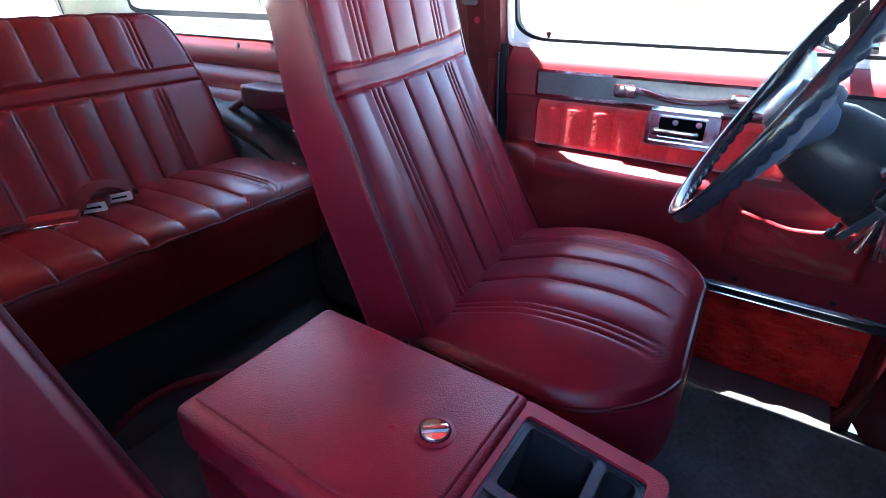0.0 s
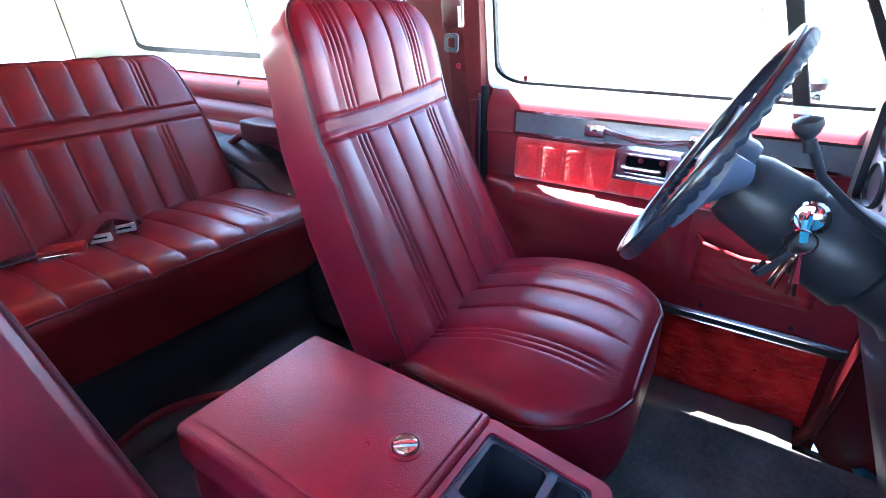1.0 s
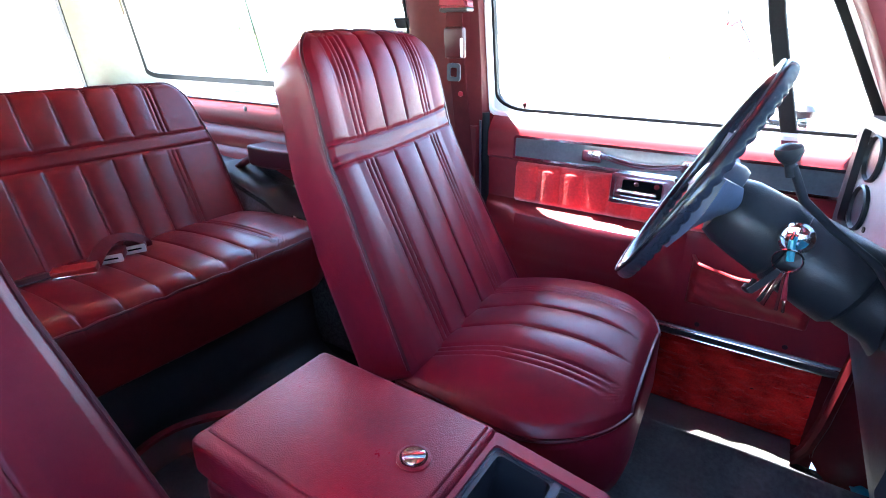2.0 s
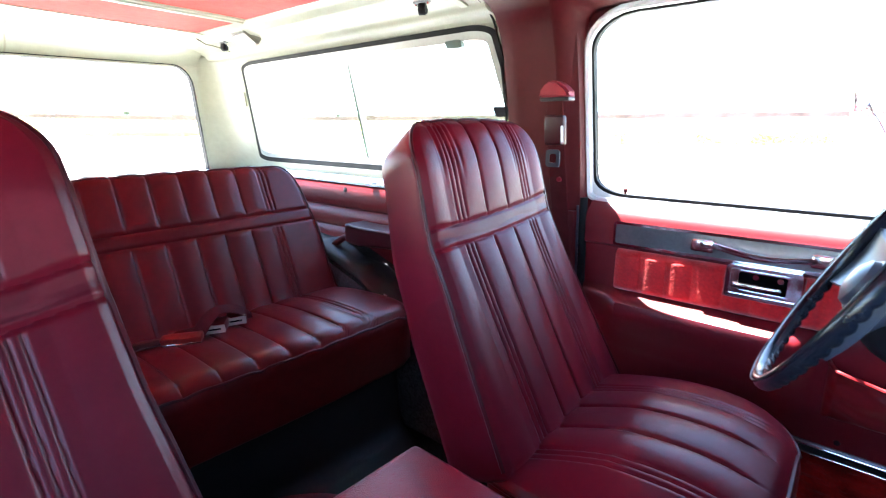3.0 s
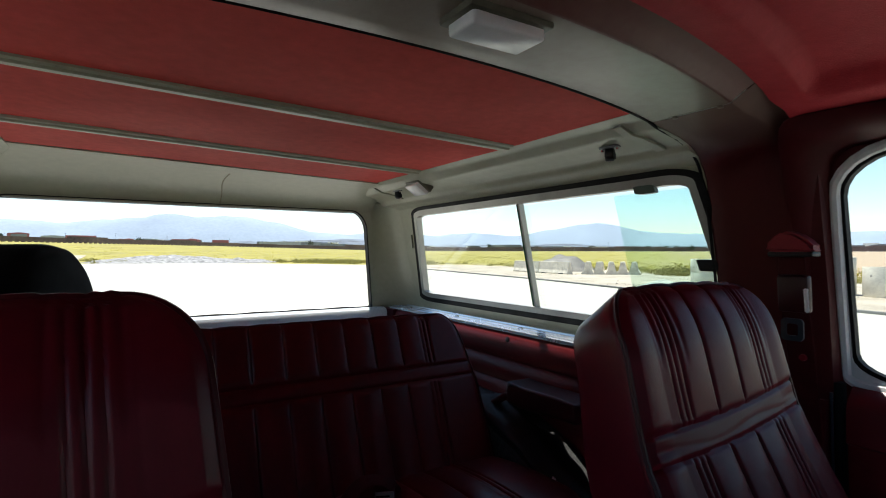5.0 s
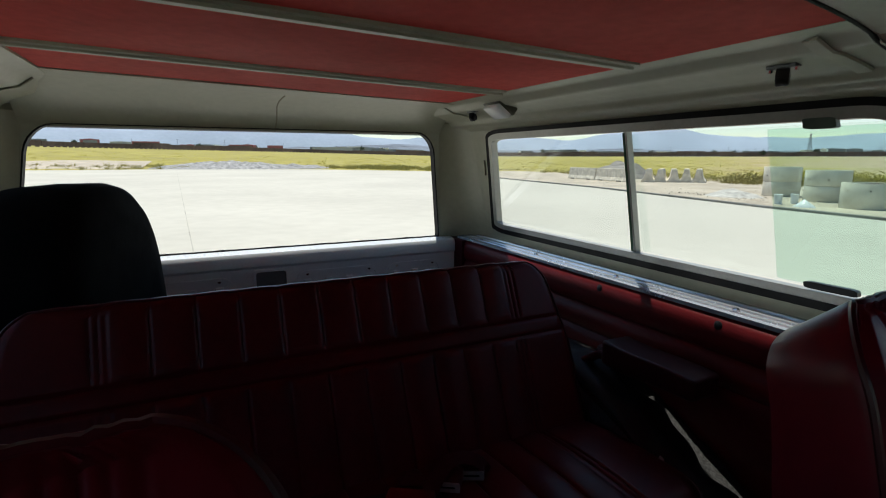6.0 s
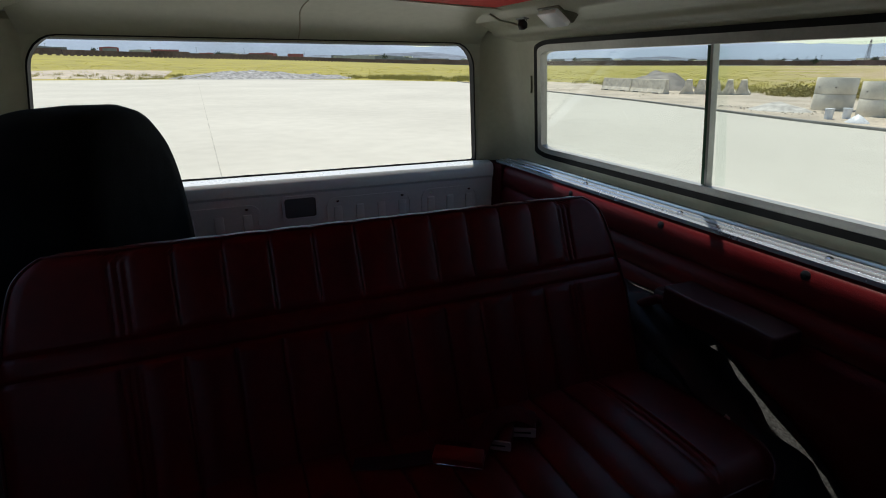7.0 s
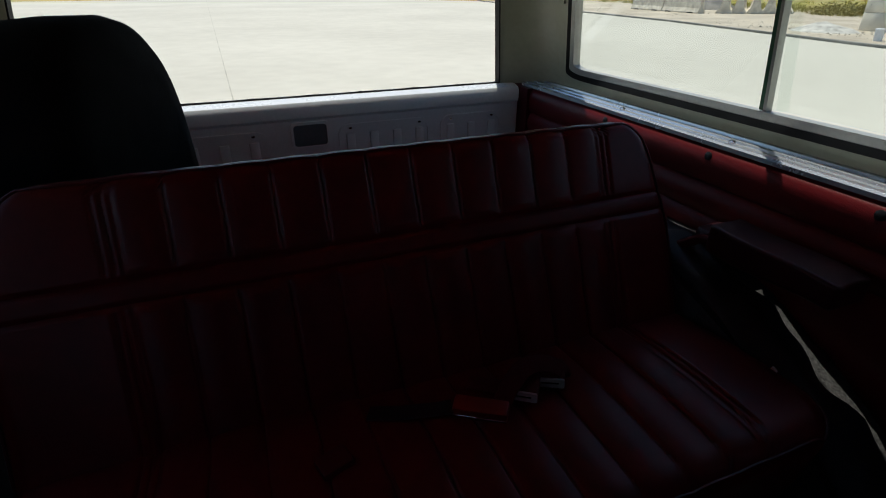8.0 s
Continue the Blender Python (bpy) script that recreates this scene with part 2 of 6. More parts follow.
def lathe(profile, n=24, m=None, bm=None):
    """Profile of (radius, height) turned round z, then placed by m."""
    bm = bm or bmesh.new()
    rings = []
    m = m or Matrix()
    for r, h in profile:
        rings.append([bm.verts.new(m @ Vector((max(r, 1e-4) * math.cos(2 * math.pi * j / n), max(r, 1e-4) * math.sin(2 * math.pi * j / n), h))) for j in range(n)])
    for R, S in zip(rings, rings[1:]):
        for j in range(n):
            bm.faces.new((R[j], R[(j + 1) % n], S[(j + 1) % n], S[j]))
    bm.faces.new(rings[0][::-1])
    bm.faces.new(rings[-1])
    return bm


def axis_at(p, d):
    """A matrix whose z runs along d, at p."""
    return Matrix.Translation(p) @ Vector(d).to_track_quat("Z", "Y").to_matrix().to_4x4()


def rr(x0, x1, z0, z1, r, side=8, arc=7):
    """A rounded rectangle's outline, from the lower left corner's end, anticlockwise; r may be four radii (ll, lr, ur, ul)."""
    rs = r if isinstance(r, tuple) else (r,) * 4
    out = []
    cs = [(x0, z0, 1, 1, 180), (x1, z0, -1, 1, 270), (x1, z1, -1, -1, 0), (x0, z1, 1, -1, 90)]
    for k in range(4):
        x, z, sx, sz, a0 = cs[k]
        cx, cz = x + sx * rs[k], z + sz * rs[k]
        for j in range(arc):
            a = radians(a0 + 90 * j / (arc - 1))
            out.append((cx + rs[k] * math.cos(a), cz + rs[k] * math.sin(a)))
        nx, nz, tx, tz, _ = cs[(k + 1) % 4]
        nr = rs[(k + 1) % 4]
        horizontal = k % 2 == 0
        a = out[-1]
        b = (nx + tx * nr, nz) if horizontal else (nx, nz + tz * nr)
        for j in range(1, side):
            out.append((a[0] + (b[0] - a[0]) * j / side, a[1] + (b[1] - a[1]) * j / side))
    return out


def outer_of(x0, x1, z0, z1, side=8, arc=7):
    """Points on a sharp rectangle that pair with those of rr()."""
    out = []
    c = [(x0, z0), (x1, z0), (x1, z1), (x0, z1)]
    w = 0.12
    for k in range(4):
        p, q, o = c[k], c[(k + 1) % 4], c[k - 1]
        for j in range(arc):
            f = j / (arc - 1) * 2 - 1
            e = o if f < 0 else q
            out.append((p[0] + (e[0] - p[0]) * abs(f) * w, p[1] + (e[1] - p[1]) * abs(f) * w))
        for j in range(1, side):
            f = w + (1 - 2 * w) * j / side
            out.append((p[0] + (q[0] - p[0]) * f, p[1] + (q[1] - p[1]) * f))
    return out


def band(inner, outer, place, d0=0.0, d1=0.02, rings=1):
    """A solid ring between two paired outlines; place(p, q, depth) puts it in space."""
    bm = bmesh.new()
    n = len(inner)
    loops = []
    for d in (d0, d1):
        row = []
        for k in range(rings + 1):
            f = k / rings
            row.append([bm.verts.new(place(a[0] + (b[0] - a[0]) * f, a[1] + (b[1] - a[1]) * f, d)) for a, b in zip(inner, outer)])
        loops.append(row)
    for row in loops:
        for A, B in zip(row, row[1:]):
            for i in range(n):
                bm.faces.new((A[i], A[(i + 1) % n], B[(i + 1) % n], B[i]))
    for k in (0, rings):
        A, B = loops[0][k], loops[1][k]
        for i in range(n):
            bm.faces.new((A[i], A[(i + 1) % n], B[(i + 1) % n], B[i]))
    return bm


def plate(outline, place, d0, d1):
    """A solid plate with the given outline."""
    bm = bmesh.new()
    A = [bm.verts.new(place(p, q, d0)) for p, q in outline]
    B = [bm.verts.new(place(p, q, d1)) for p, q in outline]
    n = len(outline)
    for i in range(n):
        bm.faces.new((A[i], A[(i + 1) % n], B[(i + 1) % n], B[i]))
    bm.faces.new(A)
    bm.faces.new(B[::-1])
    return bm


def sheet(fn, nu, nv, thick=None):
    """A grid fn(u, v), u and v from 0 to 1; thick: a vector that gives it depth."""
    bm = bmesh.new()
    G = [[bm.verts.new(fn(i / nu, j / nv)) for j in range(nv + 1)] for i in range(nu + 1)]
    for i in range(nu):
        for j in range(nv):
            bm.faces.new((G[i][j], G[i + 1][j], G[i + 1][j + 1], G[i][j + 1]))
    if thick is not None:
        t = Vector(thick)
        H = [[bm.verts.new(v.co + t) for v in row] for row in G]
        for i in range(nu):
            for j in range(nv):
                bm.faces.new((H[i][j], H[i][j + 1], H[i + 1][j + 1], H[i + 1][j]))
        rim = [(i, 0) for i in range(nu)] + [(nu, j) for j in range(nv)] + [(i, nv) for i in range(nu, 0, -1)] + [(0, j) for j in range(nv, 0, -1)]
        for a, b in zip(rim, rim[1:] + rim[:1]):
            bm.faces.new((G[a[0]][a[1]], H[a[0]][a[1]], H[b[0]][b[1]], G[b[0]][b[1]]))
    return bm


class Pad:
    """An upholstered block: s across, t along, n out of its face. rc: corner radius in plan, re: radius of the front edge.
    Grooves and swellings come from relief(s, t) in metres."""

    def __init__(self, m, length, half, thick, relief, rc=0.05, re=0.03, rb=0.03, wfn=lambda t: 1, bend=lambda s, t: 0.0, rc0=None, scallop=0.0, taper=0.0, tuck=0.0, seam=0.0):
        self.m, self.L, self.w, self.h, self.relief = m, length, half, thick / 2, relief
        self.rc, self.re, self.rb, self.wfn, self.bend = rc, re, rb, wfn, bend
        self.rc0 = rc if rc0 is None else rc0
        self.scallop, self.taper, self.tuck, self.seam = scallop, taper, tuck, seam

    @staticmethod
    def rounding(d, r):
        return 0.0 if d >= r else r - math.sqrt(max(0.0, r * r - (r - d) ** 2))

    def at(self, sig, t, front=True, lift=0.0):
        rc = self.rc if t > 0 else self.rc0
        dt = self.L / 2 - abs(t)
        W = self.w * self.wfn(2 * t / self.L) - self.rounding(dt, rc)
        s = sig * W
        ds = W - abs(s)
        if front:
            e = math.hypot(self.rounding(ds, self.re), self.rounding(dt, self.re))
            k = min(1.0, ds / 0.012 + 0.1)
            e += self.seam * math.exp(-((min(ds, dt) - 0.0115) / 0.0032) ** 2)
            n = self.h - min(e, self.re) + (self.relief(s, t) + lift) * min(k, dt / 0.012 + 0.1)
            if t > 0 and dt < 0.05:
                t += self.scallop * self.relief(s, self.L / 2 - 0.05) * (1 - dt / 0.05) * k
        else:
            e = math.hypot(self.rounding(ds, self.rb), self.rounding(dt, self.rb))
            n = -(self.h - min(e, self.rb)) + self.taper * max(0.0, t + 0.05) / (self.L / 2 + 0.05)
            if t > 0 and dt < 0.05:
                t -= self.tuck * (1 - dt / 0.05)
        return self.m @ Vector((s, t, n + self.bend(s, t)))

    def steps(self, half, r, n):
        edge = [r * (1 - math.cos(k * math.pi / 12)) for k in range(6)]
        a = [-half + d for d in edge]
        k = half - r
        mid = [-k + 2 * k * i / n for i in range(n + 1)]
        return a + mid + [-x for x in reversed(a)]

    def mesh(self, ns=110, nt=64, nb=10):
        bm = bmesh.new()
        rows = []
        ss = [x / self.w for x in self.steps(self.w, self.re, ns)]
        for t in self.steps(self.L / 2, min(self.re, self.L / 4), nt):
            row = [bm.verts.new(self.at(y, t)) for y in ss]
            for j in range(nb + 1):
                row.append(bm.verts.new(self.at(math.sin(math.pi / 2 * (1 - 2 * j / nb)), t, False)))
            rows.append(row)
        k = len(rows[0])
        for R, S in zip(rows, rows[1:]):
            for j in range(k):
                bm.faces.new((R[j], R[(j + 1) % k], S[(j + 1) % k], S[j]))
        bm.faces.new(rows[0][::-1])
        bm.faces.new(rows[-1])
        return bm

    def piping(self, inset=0.008, r=0.0045, base=0.03, lift=0.004):
        """A cord round the front edge, from one lower end over the far end to the other."""
        T = self.L / 2 - inset
        sg = 1 - inset / self.w
        t0 = -self.L / 2 + base
        pts = [self.at(-sg, t0 + (T - t0) * (1 - (1 - i / 50) ** 2), lift=lift) for i in range(51)]
        pts += [self.at(-sg + 2 * sg * i / 50, T, lift=lift) for i in range(1, 50)]
        pts += [self.at(sg, t0 + (T - t0) * (1 - (i / 50) ** 2), lift=lift) for i in range(51)]
        return tube(pts, r, 6)


def dip(x, x0, width=0.004, depth=0.006):
    return -depth * math.exp(-((x - x0) / width) ** 2)


def frame_matrix(origin, s, t):
    """Columns s, t and their cross product, at origin."""
    s, t = Vector(s).normalized(), Vector(t).normalized()
    n = s.cross(t)
    return Matrix(((s.x, t.x, n.x, origin[0]), (s.y, t.y, n.y, origin[1]), (s.z, t.z, n.z, origin[2]), (0, 0, 0, 1)))


# ---------------------------------------------------------------- the body shell
GROUND = -0.72

bm = rbox(-2.44, 0.95, -0.93, 0.93, -0.05, 0.0, 0.003)
single("floor", bm, FLOORMAT, "black rubber floor covering, worn and dusty", "floor", kind="structure")

# transmission tunnel under the console
bm = prism([(-0.2, 0.0), (-0.14, 0.09), (-0.06, 0.13), (0.06, 0.13), (0.14, 0.09), (0.2, 0.0)], "x", -0.75, 0.9)
single("floor_tunnel", bm, FLOORMAT, "black covered transmission tunnel along the floor", "floor", kind="structure", angle=20)


def lean(z):
    """Inner face of the cap's side wall at a height."""
    return 0.922 - 0.376 * (z - 0.845)


QX = (-2.135, -0.700, -1.990, -0.738)   # glass edges: rear low, front low, rear high, front high
QZ = (0.848, 1.182)


def quarter(side):
    def place(u, v, d):
        # u along the glass 0 (rear) to 1 (front), v up 0 to 1
        z = QZ[0] + (QZ[1] - QZ[0]) * v
        x = (QX[0] + (QX[1] - QX[0]) * u) * (1 - v) + (QX[2] + (QX[3] - QX[2]) * u) * v
        return Vector((x, side * (lean(z) + d), z))
    return place


def build_quarter(side, k):
    place = quarter(side)
    wall = band(rr(-0.028, 1.028, -0.11, 1.10, 0.07), outer_of(-0.145, 1.055, -0.24, 1.17), place, 0.0, 0.03)
    w = single("wall_cap_%s" % k, wall, CREAM, "cream painted fibreglass side of the removable roof", "wall", kind="structure")
    win = thing("window_%s" % k, "sliding side window in an alloy frame with black rubber seal", "window", kind="structure")
    part("rubber_seal", band(rr(-0.020, 1.020, -0.078, 1.078, 0.06), rr(-0.034, 1.034, -0.140, 1.120, 0.075), place, -0.007, 0.034), RUBBER, win, "black rubber seal")
    part("window_frame", band(rr(-0.004, 1.004, -0.016, 1.016, 0.045), rr(-0.021, 1.021, -0.08, 1.08, 0.06), place, -0.006, 0.022), ALUFRAME, win, "bare alloy frame")
    skew = lambda pts, k: [(p - k * (1 - q) - 0.003 * q, q) for p, q in pts]
    rear = plate(rr(0.0, 0.56, 0.0, 1.0, 0.02), place, 0.010, 0.013)
    g = part("rear_pane", rear, GLASS, win)
    g.visible_shadow = False
    front = plate(rr(0.536, 1.0, 0.0, 1.0, 0.005), place, 0.018, 0.021)
    g = part("front_pane", front, GLASS, win)
    g.visible_shadow = False
    slide = plate([(p - (0.030 * (1 - q) + 0.012 * q if p < 0.9 else 0), q) for p, q in rr(0.845, 1.0, 0.02, 0.985, 0.01)], place, 0.004, 0.008)
    g = part("sliding_pane", slide, GLASSGREEN, win, "green tinted sliding pane")
    g.visible_shadow = False
    part("divider", plate(skew(rr(0.5345, 0.540, -0.03, 1.03, 0.001), 0.012), place, 0.0, 0.02), ALUFRAME, win, "slim alloy division bar")
    part("pane_edge", plate(skew(rr(0.5265, 0.534, -0.01, 1.01, 0.001), 0.012), place, 0.002, 0.02), EDGEGREEN, win, "dark green glass edge")
    part("latch", plate(rr(0.985, 1.02, 0.42, 0.50, 0.008), place, -0.028, 0.002), BLACKPL, win, "black plastic catch")
    part("pull_tab", plate(rr(0.893, 0.938, 0.972, 1.03, 0.01), place, -0.01, 0.004), mat("dull_green_tab", (0.07, 0.10, 0.085), 0.4), win)
    part("hinge_lug", plate(rr(-0.072, -0.052, 0.60, 0.78, 0.006), place, -0.007, 0.004), CREAM, win, "small cream lug")
    part("lower_pull", plate(rr(0.86, 0.93, 0.0, 0.045, 0.01), place, -0.01, 0.004), BLACKPL, win)
    return win


build_quarter(1, "left")
build_quarter(-1, "right")

# upper edge of the cap: swept section from the side wall up to the ceiling board
CAP = [(lean(1.222), 1.222), (0.765, 1.235), (0.735, 1.243), (0.722, 1.258), (0.70, 1.266), (0.655, 1.276), (0.63, 1.279), (0.615, 1.288), (0.60, 1.297), (0.565, 1.303)]
for side, k in ((1, "left"), (-1, "right")):
    def capfn(u, v, side=side):
        i = v * (len(CAP) - 1)
        a, b = CAP[int(min(i, len(CAP) - 2))], CAP[int(min(i, len(CAP) - 2)) + 1]
        f = i - int(min(i, len(CAP) - 2))
        return Vector((-0.69 - 1.53 * u, side * (a[0] + (b[0] - a[0]) * f), a[1] + (b[1] - a[1]) * f + (0.03 * v if side < 0 else 0)))
    single("ceiling_edge_%s" % k, sheet(capfn, 30, 27, (0, 0, 0.03)), CREAM, "cream moulded edge of the roof with a shallow channel", "ceiling", kind="structure", angle=60)

for side in (1, -1):
    for x in (-0.750, -1.99):
        pts = [(x - 0.02 * n / 5, side * p[0], p[1] - 0.002 + (0.03 * (n + 3) / 9 if side < 0 else 0)) for n, p in enumerate(CAP[3:9])]
        single("ceiling_rib", tube(pts, 0.008, 8, flat=(0.026, 0.006)), CREAM, "moulded cream rib across the roof edge", "ceiling", "roof edge ribs", "structure")

# rear wall of the cap with the open tailgate window
def rearplace(y, z, d):
    return Vector((-2.43 + (z - 0.76) * 0.373 - d, y, z))


def rear_hole():
    pts = rr(-0.797, 0.778, 0.755, 1.222, (0.01, 0.01, 0.085, 0.085), 10, 7)
    return [(p * (1 - 0.13 * (q - 0.76) / 0.43), q) for p, q in pts]


bm = band(rear_hole(), outer_of(-0.93, 0.93, 0.70, 1.275, 10, 7), rearplace, 0.0, 0.04)
single("wall_rear", bm, CREAM, "cream rear frame of the roof round the open tailgate window", "wall", kind="structure")
bm = band([(p * 0.994, 0.98 + (q - 0.98) * 0.986) for p, q in rear_hole()], rear_hole(), rearplace, -0.004, 0.03)
single("trim_rear_window", bm, RUBBER, "thin black rubber edge of the tailgate window", "trim", kind="structure")

# corner posts between rear and side windows
for side, k in ((1, "left"), (-1, "right")):
    def post(u, v, side=side):
        z = 0.755 + v * 0.50
        xs = -2.43 + (z - 0.76) * 0.373
        a = Vector((xs, 0.79 - 0.10 * v, z))
        b = Vector((QX[0] - 0.13 + (QX[2] - QX[0]) * v, lean(z), z))
        c = Vector((xs + 0.03, lean(z) - 0.01, z))
        p = a * (1 - u) ** 2 + c * 2 * u * (1 - u) + b * u ** 2
        p.y *= side
        return p
    single("wall_corner_post_%s" % k, sheet(post, 12, 10, (0, side * 0.03, 0)), CREAM, "rounded cream corner post of the roof", "wall", kind="structure", angle=60)

# header above the tailgate window, curving up to the ceiling board
def header(u, v):
    y = -0.70 + 1.40 * u
    crown = 0.031 * (0.55 - y)
    a = Vector((-2.262, y, 1.214))
    c = Vector((-2.20, y, 1.315 + crown * 0.6))
    b = Vector((-1.905, y, 1.300 + crown))
    return a * (1 - v) ** 2 + c * 2 * v * (1 - v) + b * v ** 2


single("ceiling_rear_header", sheet(header, 30, 14, (0, 0, 0.03)), CREAM, "cream moulded header over the tailgate window", "ceiling", kind="structure", angle=60)
bm = tube([header(0.528 + 0.003 * math.sin(v * 9), v) + Vector((0, 0, -0.001)) for v in [i / 30 for i in range(24)]], 0.0022, 6)
single("trim_header_seam", bm, mat("brown_sealer", (0.32, 0.29, 0.20), 0.6), "thin brown seam across the header", "trim", kind="structure")


def ceiling_z(y, x):
    return 1.304 + 0.031 * (0.55 - y)


def ceil(u, v):
    y = -0.575 + 1.15 * u
    x = -0.66 - 1.265 * v
    return Vector((x, y, ceiling_z(y, x) + 0.0008 * math.sin(7 * y + 5 * x)))


single("ceiling", sheet(ceil, 30, 30, (0, 0, 0.02)), LINER, "faded red fibreboard headliner behind the roof bow", "ceiling", kind="structure", angle=60)
for x in (-1.085, -1.565):
    def strip(u, v, x=x):
        y = -0.56 + 1.12 * u
        prof = [(-0.026, 0.004), (-0.024, -0.003), (-0.010, -0.004), (-0.008, -0.009), (0.008, -0.009), (0.010, -0.004), (0.024, -0.003), (0.026, 0.004)]
        p = prof[round(v * 7)]
        return Vector((x + p[0], y, ceiling_z(y, x) - 0.002 + p[1]))
    single("ceiling_strip", sheet(strip, 30, 7), CREAM, "cream metal strip holding the headliner", "trim", "headliner strips", "structure", angle=30)

# arch between cab and cap: painted pillars and the bow across the roof
ARCH = [(0.874, 0.70), (0.866, 0.80), (0.848, 0.95), (0.824, 1.08), (0.802, 1.17), (0.772, 1.232), (0.71, 1.268), (0.62, 1.285), (0.50, 1.296), (0.30, 1.304), (0.0, 1.307)]
ARCH += [(-y, z) for y, z in reversed(ARCH[:-1])]
SECTION = [(-0.692, -0.03), (-0.690, 0.0), (-0.678, 0.006), (-0.506, 0.007), (-0.500, 0.006), (-0.492, 0.001), (-0.476, -0.008), (-0.458, -0.016), (-0.447, -0.020), (-0.443, -0.04)]


def along(i):
    """A point of the arch and its inward direction; i counts along ARCH."""
    k = int(min(max(i, 0), len(ARCH) - 2))
    f = i - k
    p = [Vector((0, *ARCH[min(max(k + n, 0), len(ARCH) - 1)])) for n in (-1, 0, 1, 2)]
    q = p[1] + 0.5 * f * (p[2] - p[0] + f * (2 * p[0] - 5 * p[1] + 4 * p[2] - p[3] + f * (3 * (p[1] - p[2]) + p[3] - p[0])))
    d = 0.5 * (p[2] - p[0] + 2 * f * (2 * p[0] - 5 * p[1] + 4 * p[2] - p[3]) + 3 * f * f * (3 * (p[1] - p[2]) + p[3] - p[0]))
    d.normalize()
    return q, Vector((0, -d.z, d.y))


def arch_x(f, y):
    side = min(1, (y / 0.66) ** 2)
    a, z = -0.642 - 0.056 * side, -0.414 - 0.076 * side
    return a + (z - a) * f


def arch(i0, i1, v0=0.0, v1=9.0):
    def fn(u, v):
        q, n = along(i0 + (i1 - i0) * u)
        w = v0 + v * (v1 - v0)
        k = int(min(w, len(SECTION) - 2))
        a, c = SECTION[k], SECTION[k + 1]
        x = a[0] + (c[0] - a[0]) * (w - k)
        o = a[1] + (c[1] - a[1]) * (w - k)
        ff = min(1.0, max(0.0, (x + 0.60) / 0.12))
        ii = i0 + (i1 - i0) * u
        ii = min(ii, 20 - ii)
        r = q + n * (o - 0.020 * ff * math.exp(-((ii - 5.3) / 1.2) ** 2))
        return Vector((arch_x((x + 0.692) / 0.249, q.y), r.y, r.z))
    return fn


single("ceiling_bow", sheet(arch(7.3, 12.7, 0, 3.4), 40, 17), TAUPE, "taupe painted metal bow across the roof", "ceiling", kind="structure", angle=50)
OVERSPRAY = mat("oversprayed_red_pillar", (0.062, 0.0038, 0.0060), 0.5, spec=0.16, var=0.12, vscale=5, grain=0.06)
_t = OVERSPRAY.node_tree
_co, _sep, _ramp, _mix = (_t.nodes.new(k) for k in ("ShaderNodeTexCoord", "ShaderNodeSeparateXYZ", "ShaderNodeMapRange", "ShaderNodeMix"))
_t.links.new(_co.outputs["Object"], _sep.inputs[0])
_t.links.new(_sep.outputs["Z"], _ramp.inputs["Value"])
_ramp.inputs["From Min"].default_value, _ramp.inputs["From Max"].default_value = 1.235, 1.285
_mix.data_type = "RGBA"
_base = _t.nodes["Principled BSDF"].inputs["Base Color"]
_t.links.new(_base.links[0].from_socket, _mix.inputs[6])
_mix.inputs[7].default_value = (0.17, 0.105, 0.085, 1)
_t.links.new(_ramp.outputs[0], _mix.inputs[0])
_t.links.new(_mix.outputs[2], _base)
for i0, i1, k in ((0, 7.285, "left"), (12.715, 20, "right")):
    single("wall_pillar_%s" % k, sheet(arch(i0, i1), 40, 36), OVERSPRAY, "dark red painted pillar behind the front door", "wall", kind="structure", angle=50)
single("trim_arch_roll", sheet(arch(7.31, 12.69, 3.4, 9), 40, 24), mat("oversprayed_red_brown_metal", (0.15, 0.045, 0.04), 0.4, var=0.15, vscale=5, color2=(0.19, 0.09, 0.07)), "rolled red brown front edge of the roof bow", "trim", kind="structure", angle=50)
for s in (1, -1):
    for f in (0.30, 0.70):
        single("bow_screw", lathe([(0.005, 0), (0.005, 0.003), (0.002, 0.004)], 10, axis_at((arch_x(f, 0.60), s * 0.585, 1.281), (0, 0, -1))), TAUPE, "small painted screw at the end of the roof bow", "screw", "roof bow screws")
pts = []
for n in range(81):
    q, nn = along(20 * n / 80)
    pts.append(Vector((arch_x(-0.010, q.y), 0, 0)) + q + nn * (0.002 if abs(q.y) > 0.6 else -0.001))
single("trim_arch_gasket", tube(pts, 0.0035, 8, up=(1, 0, 0)), RUBBER, "black rubber gasket between cab and roof", "trim", kind="structure")

# front headliner
def arch_z(y):
    pts = ARCH[:11]
    y = abs(y)
    for (y1, z1), (y0, z0) in zip(pts, pts[1:]):
        if y0 <= y <= y1:
            return z0 + (z1 - z0) * (y - y0) / (y1 - y0)
    return pts[0][1]


def frontliner(u, v):
    y = -0.80 + 1.60 * u
    x0 = arch_x(0.965, y)
    x = x0 + (0.215 - x0) * v
    side = 1.287 - 0.19 * (abs(y) - 0.6) if abs(y) > 0.6 else arch_z(y)
    near = min(1.0, (x - x0) / 0.035)
    z = max(arch_z(y) + 0.010, side - 0.006) * (1 - near) + (side + 0.008) * near
    k = min(1, max(0.0, (x - x0 - 0.05) / 0.03))
    m = max(0.0, min(1, (0.675 - abs(y)) / 0.025))
    rise = 0.020 * (3 * k * k - 2 * k ** 3) * (3 * m * m - 2 * m ** 3)
    return Vector((x, y, z + 0.004 + rise - 0.03 * max(0, v - 0.8) / 0.2))


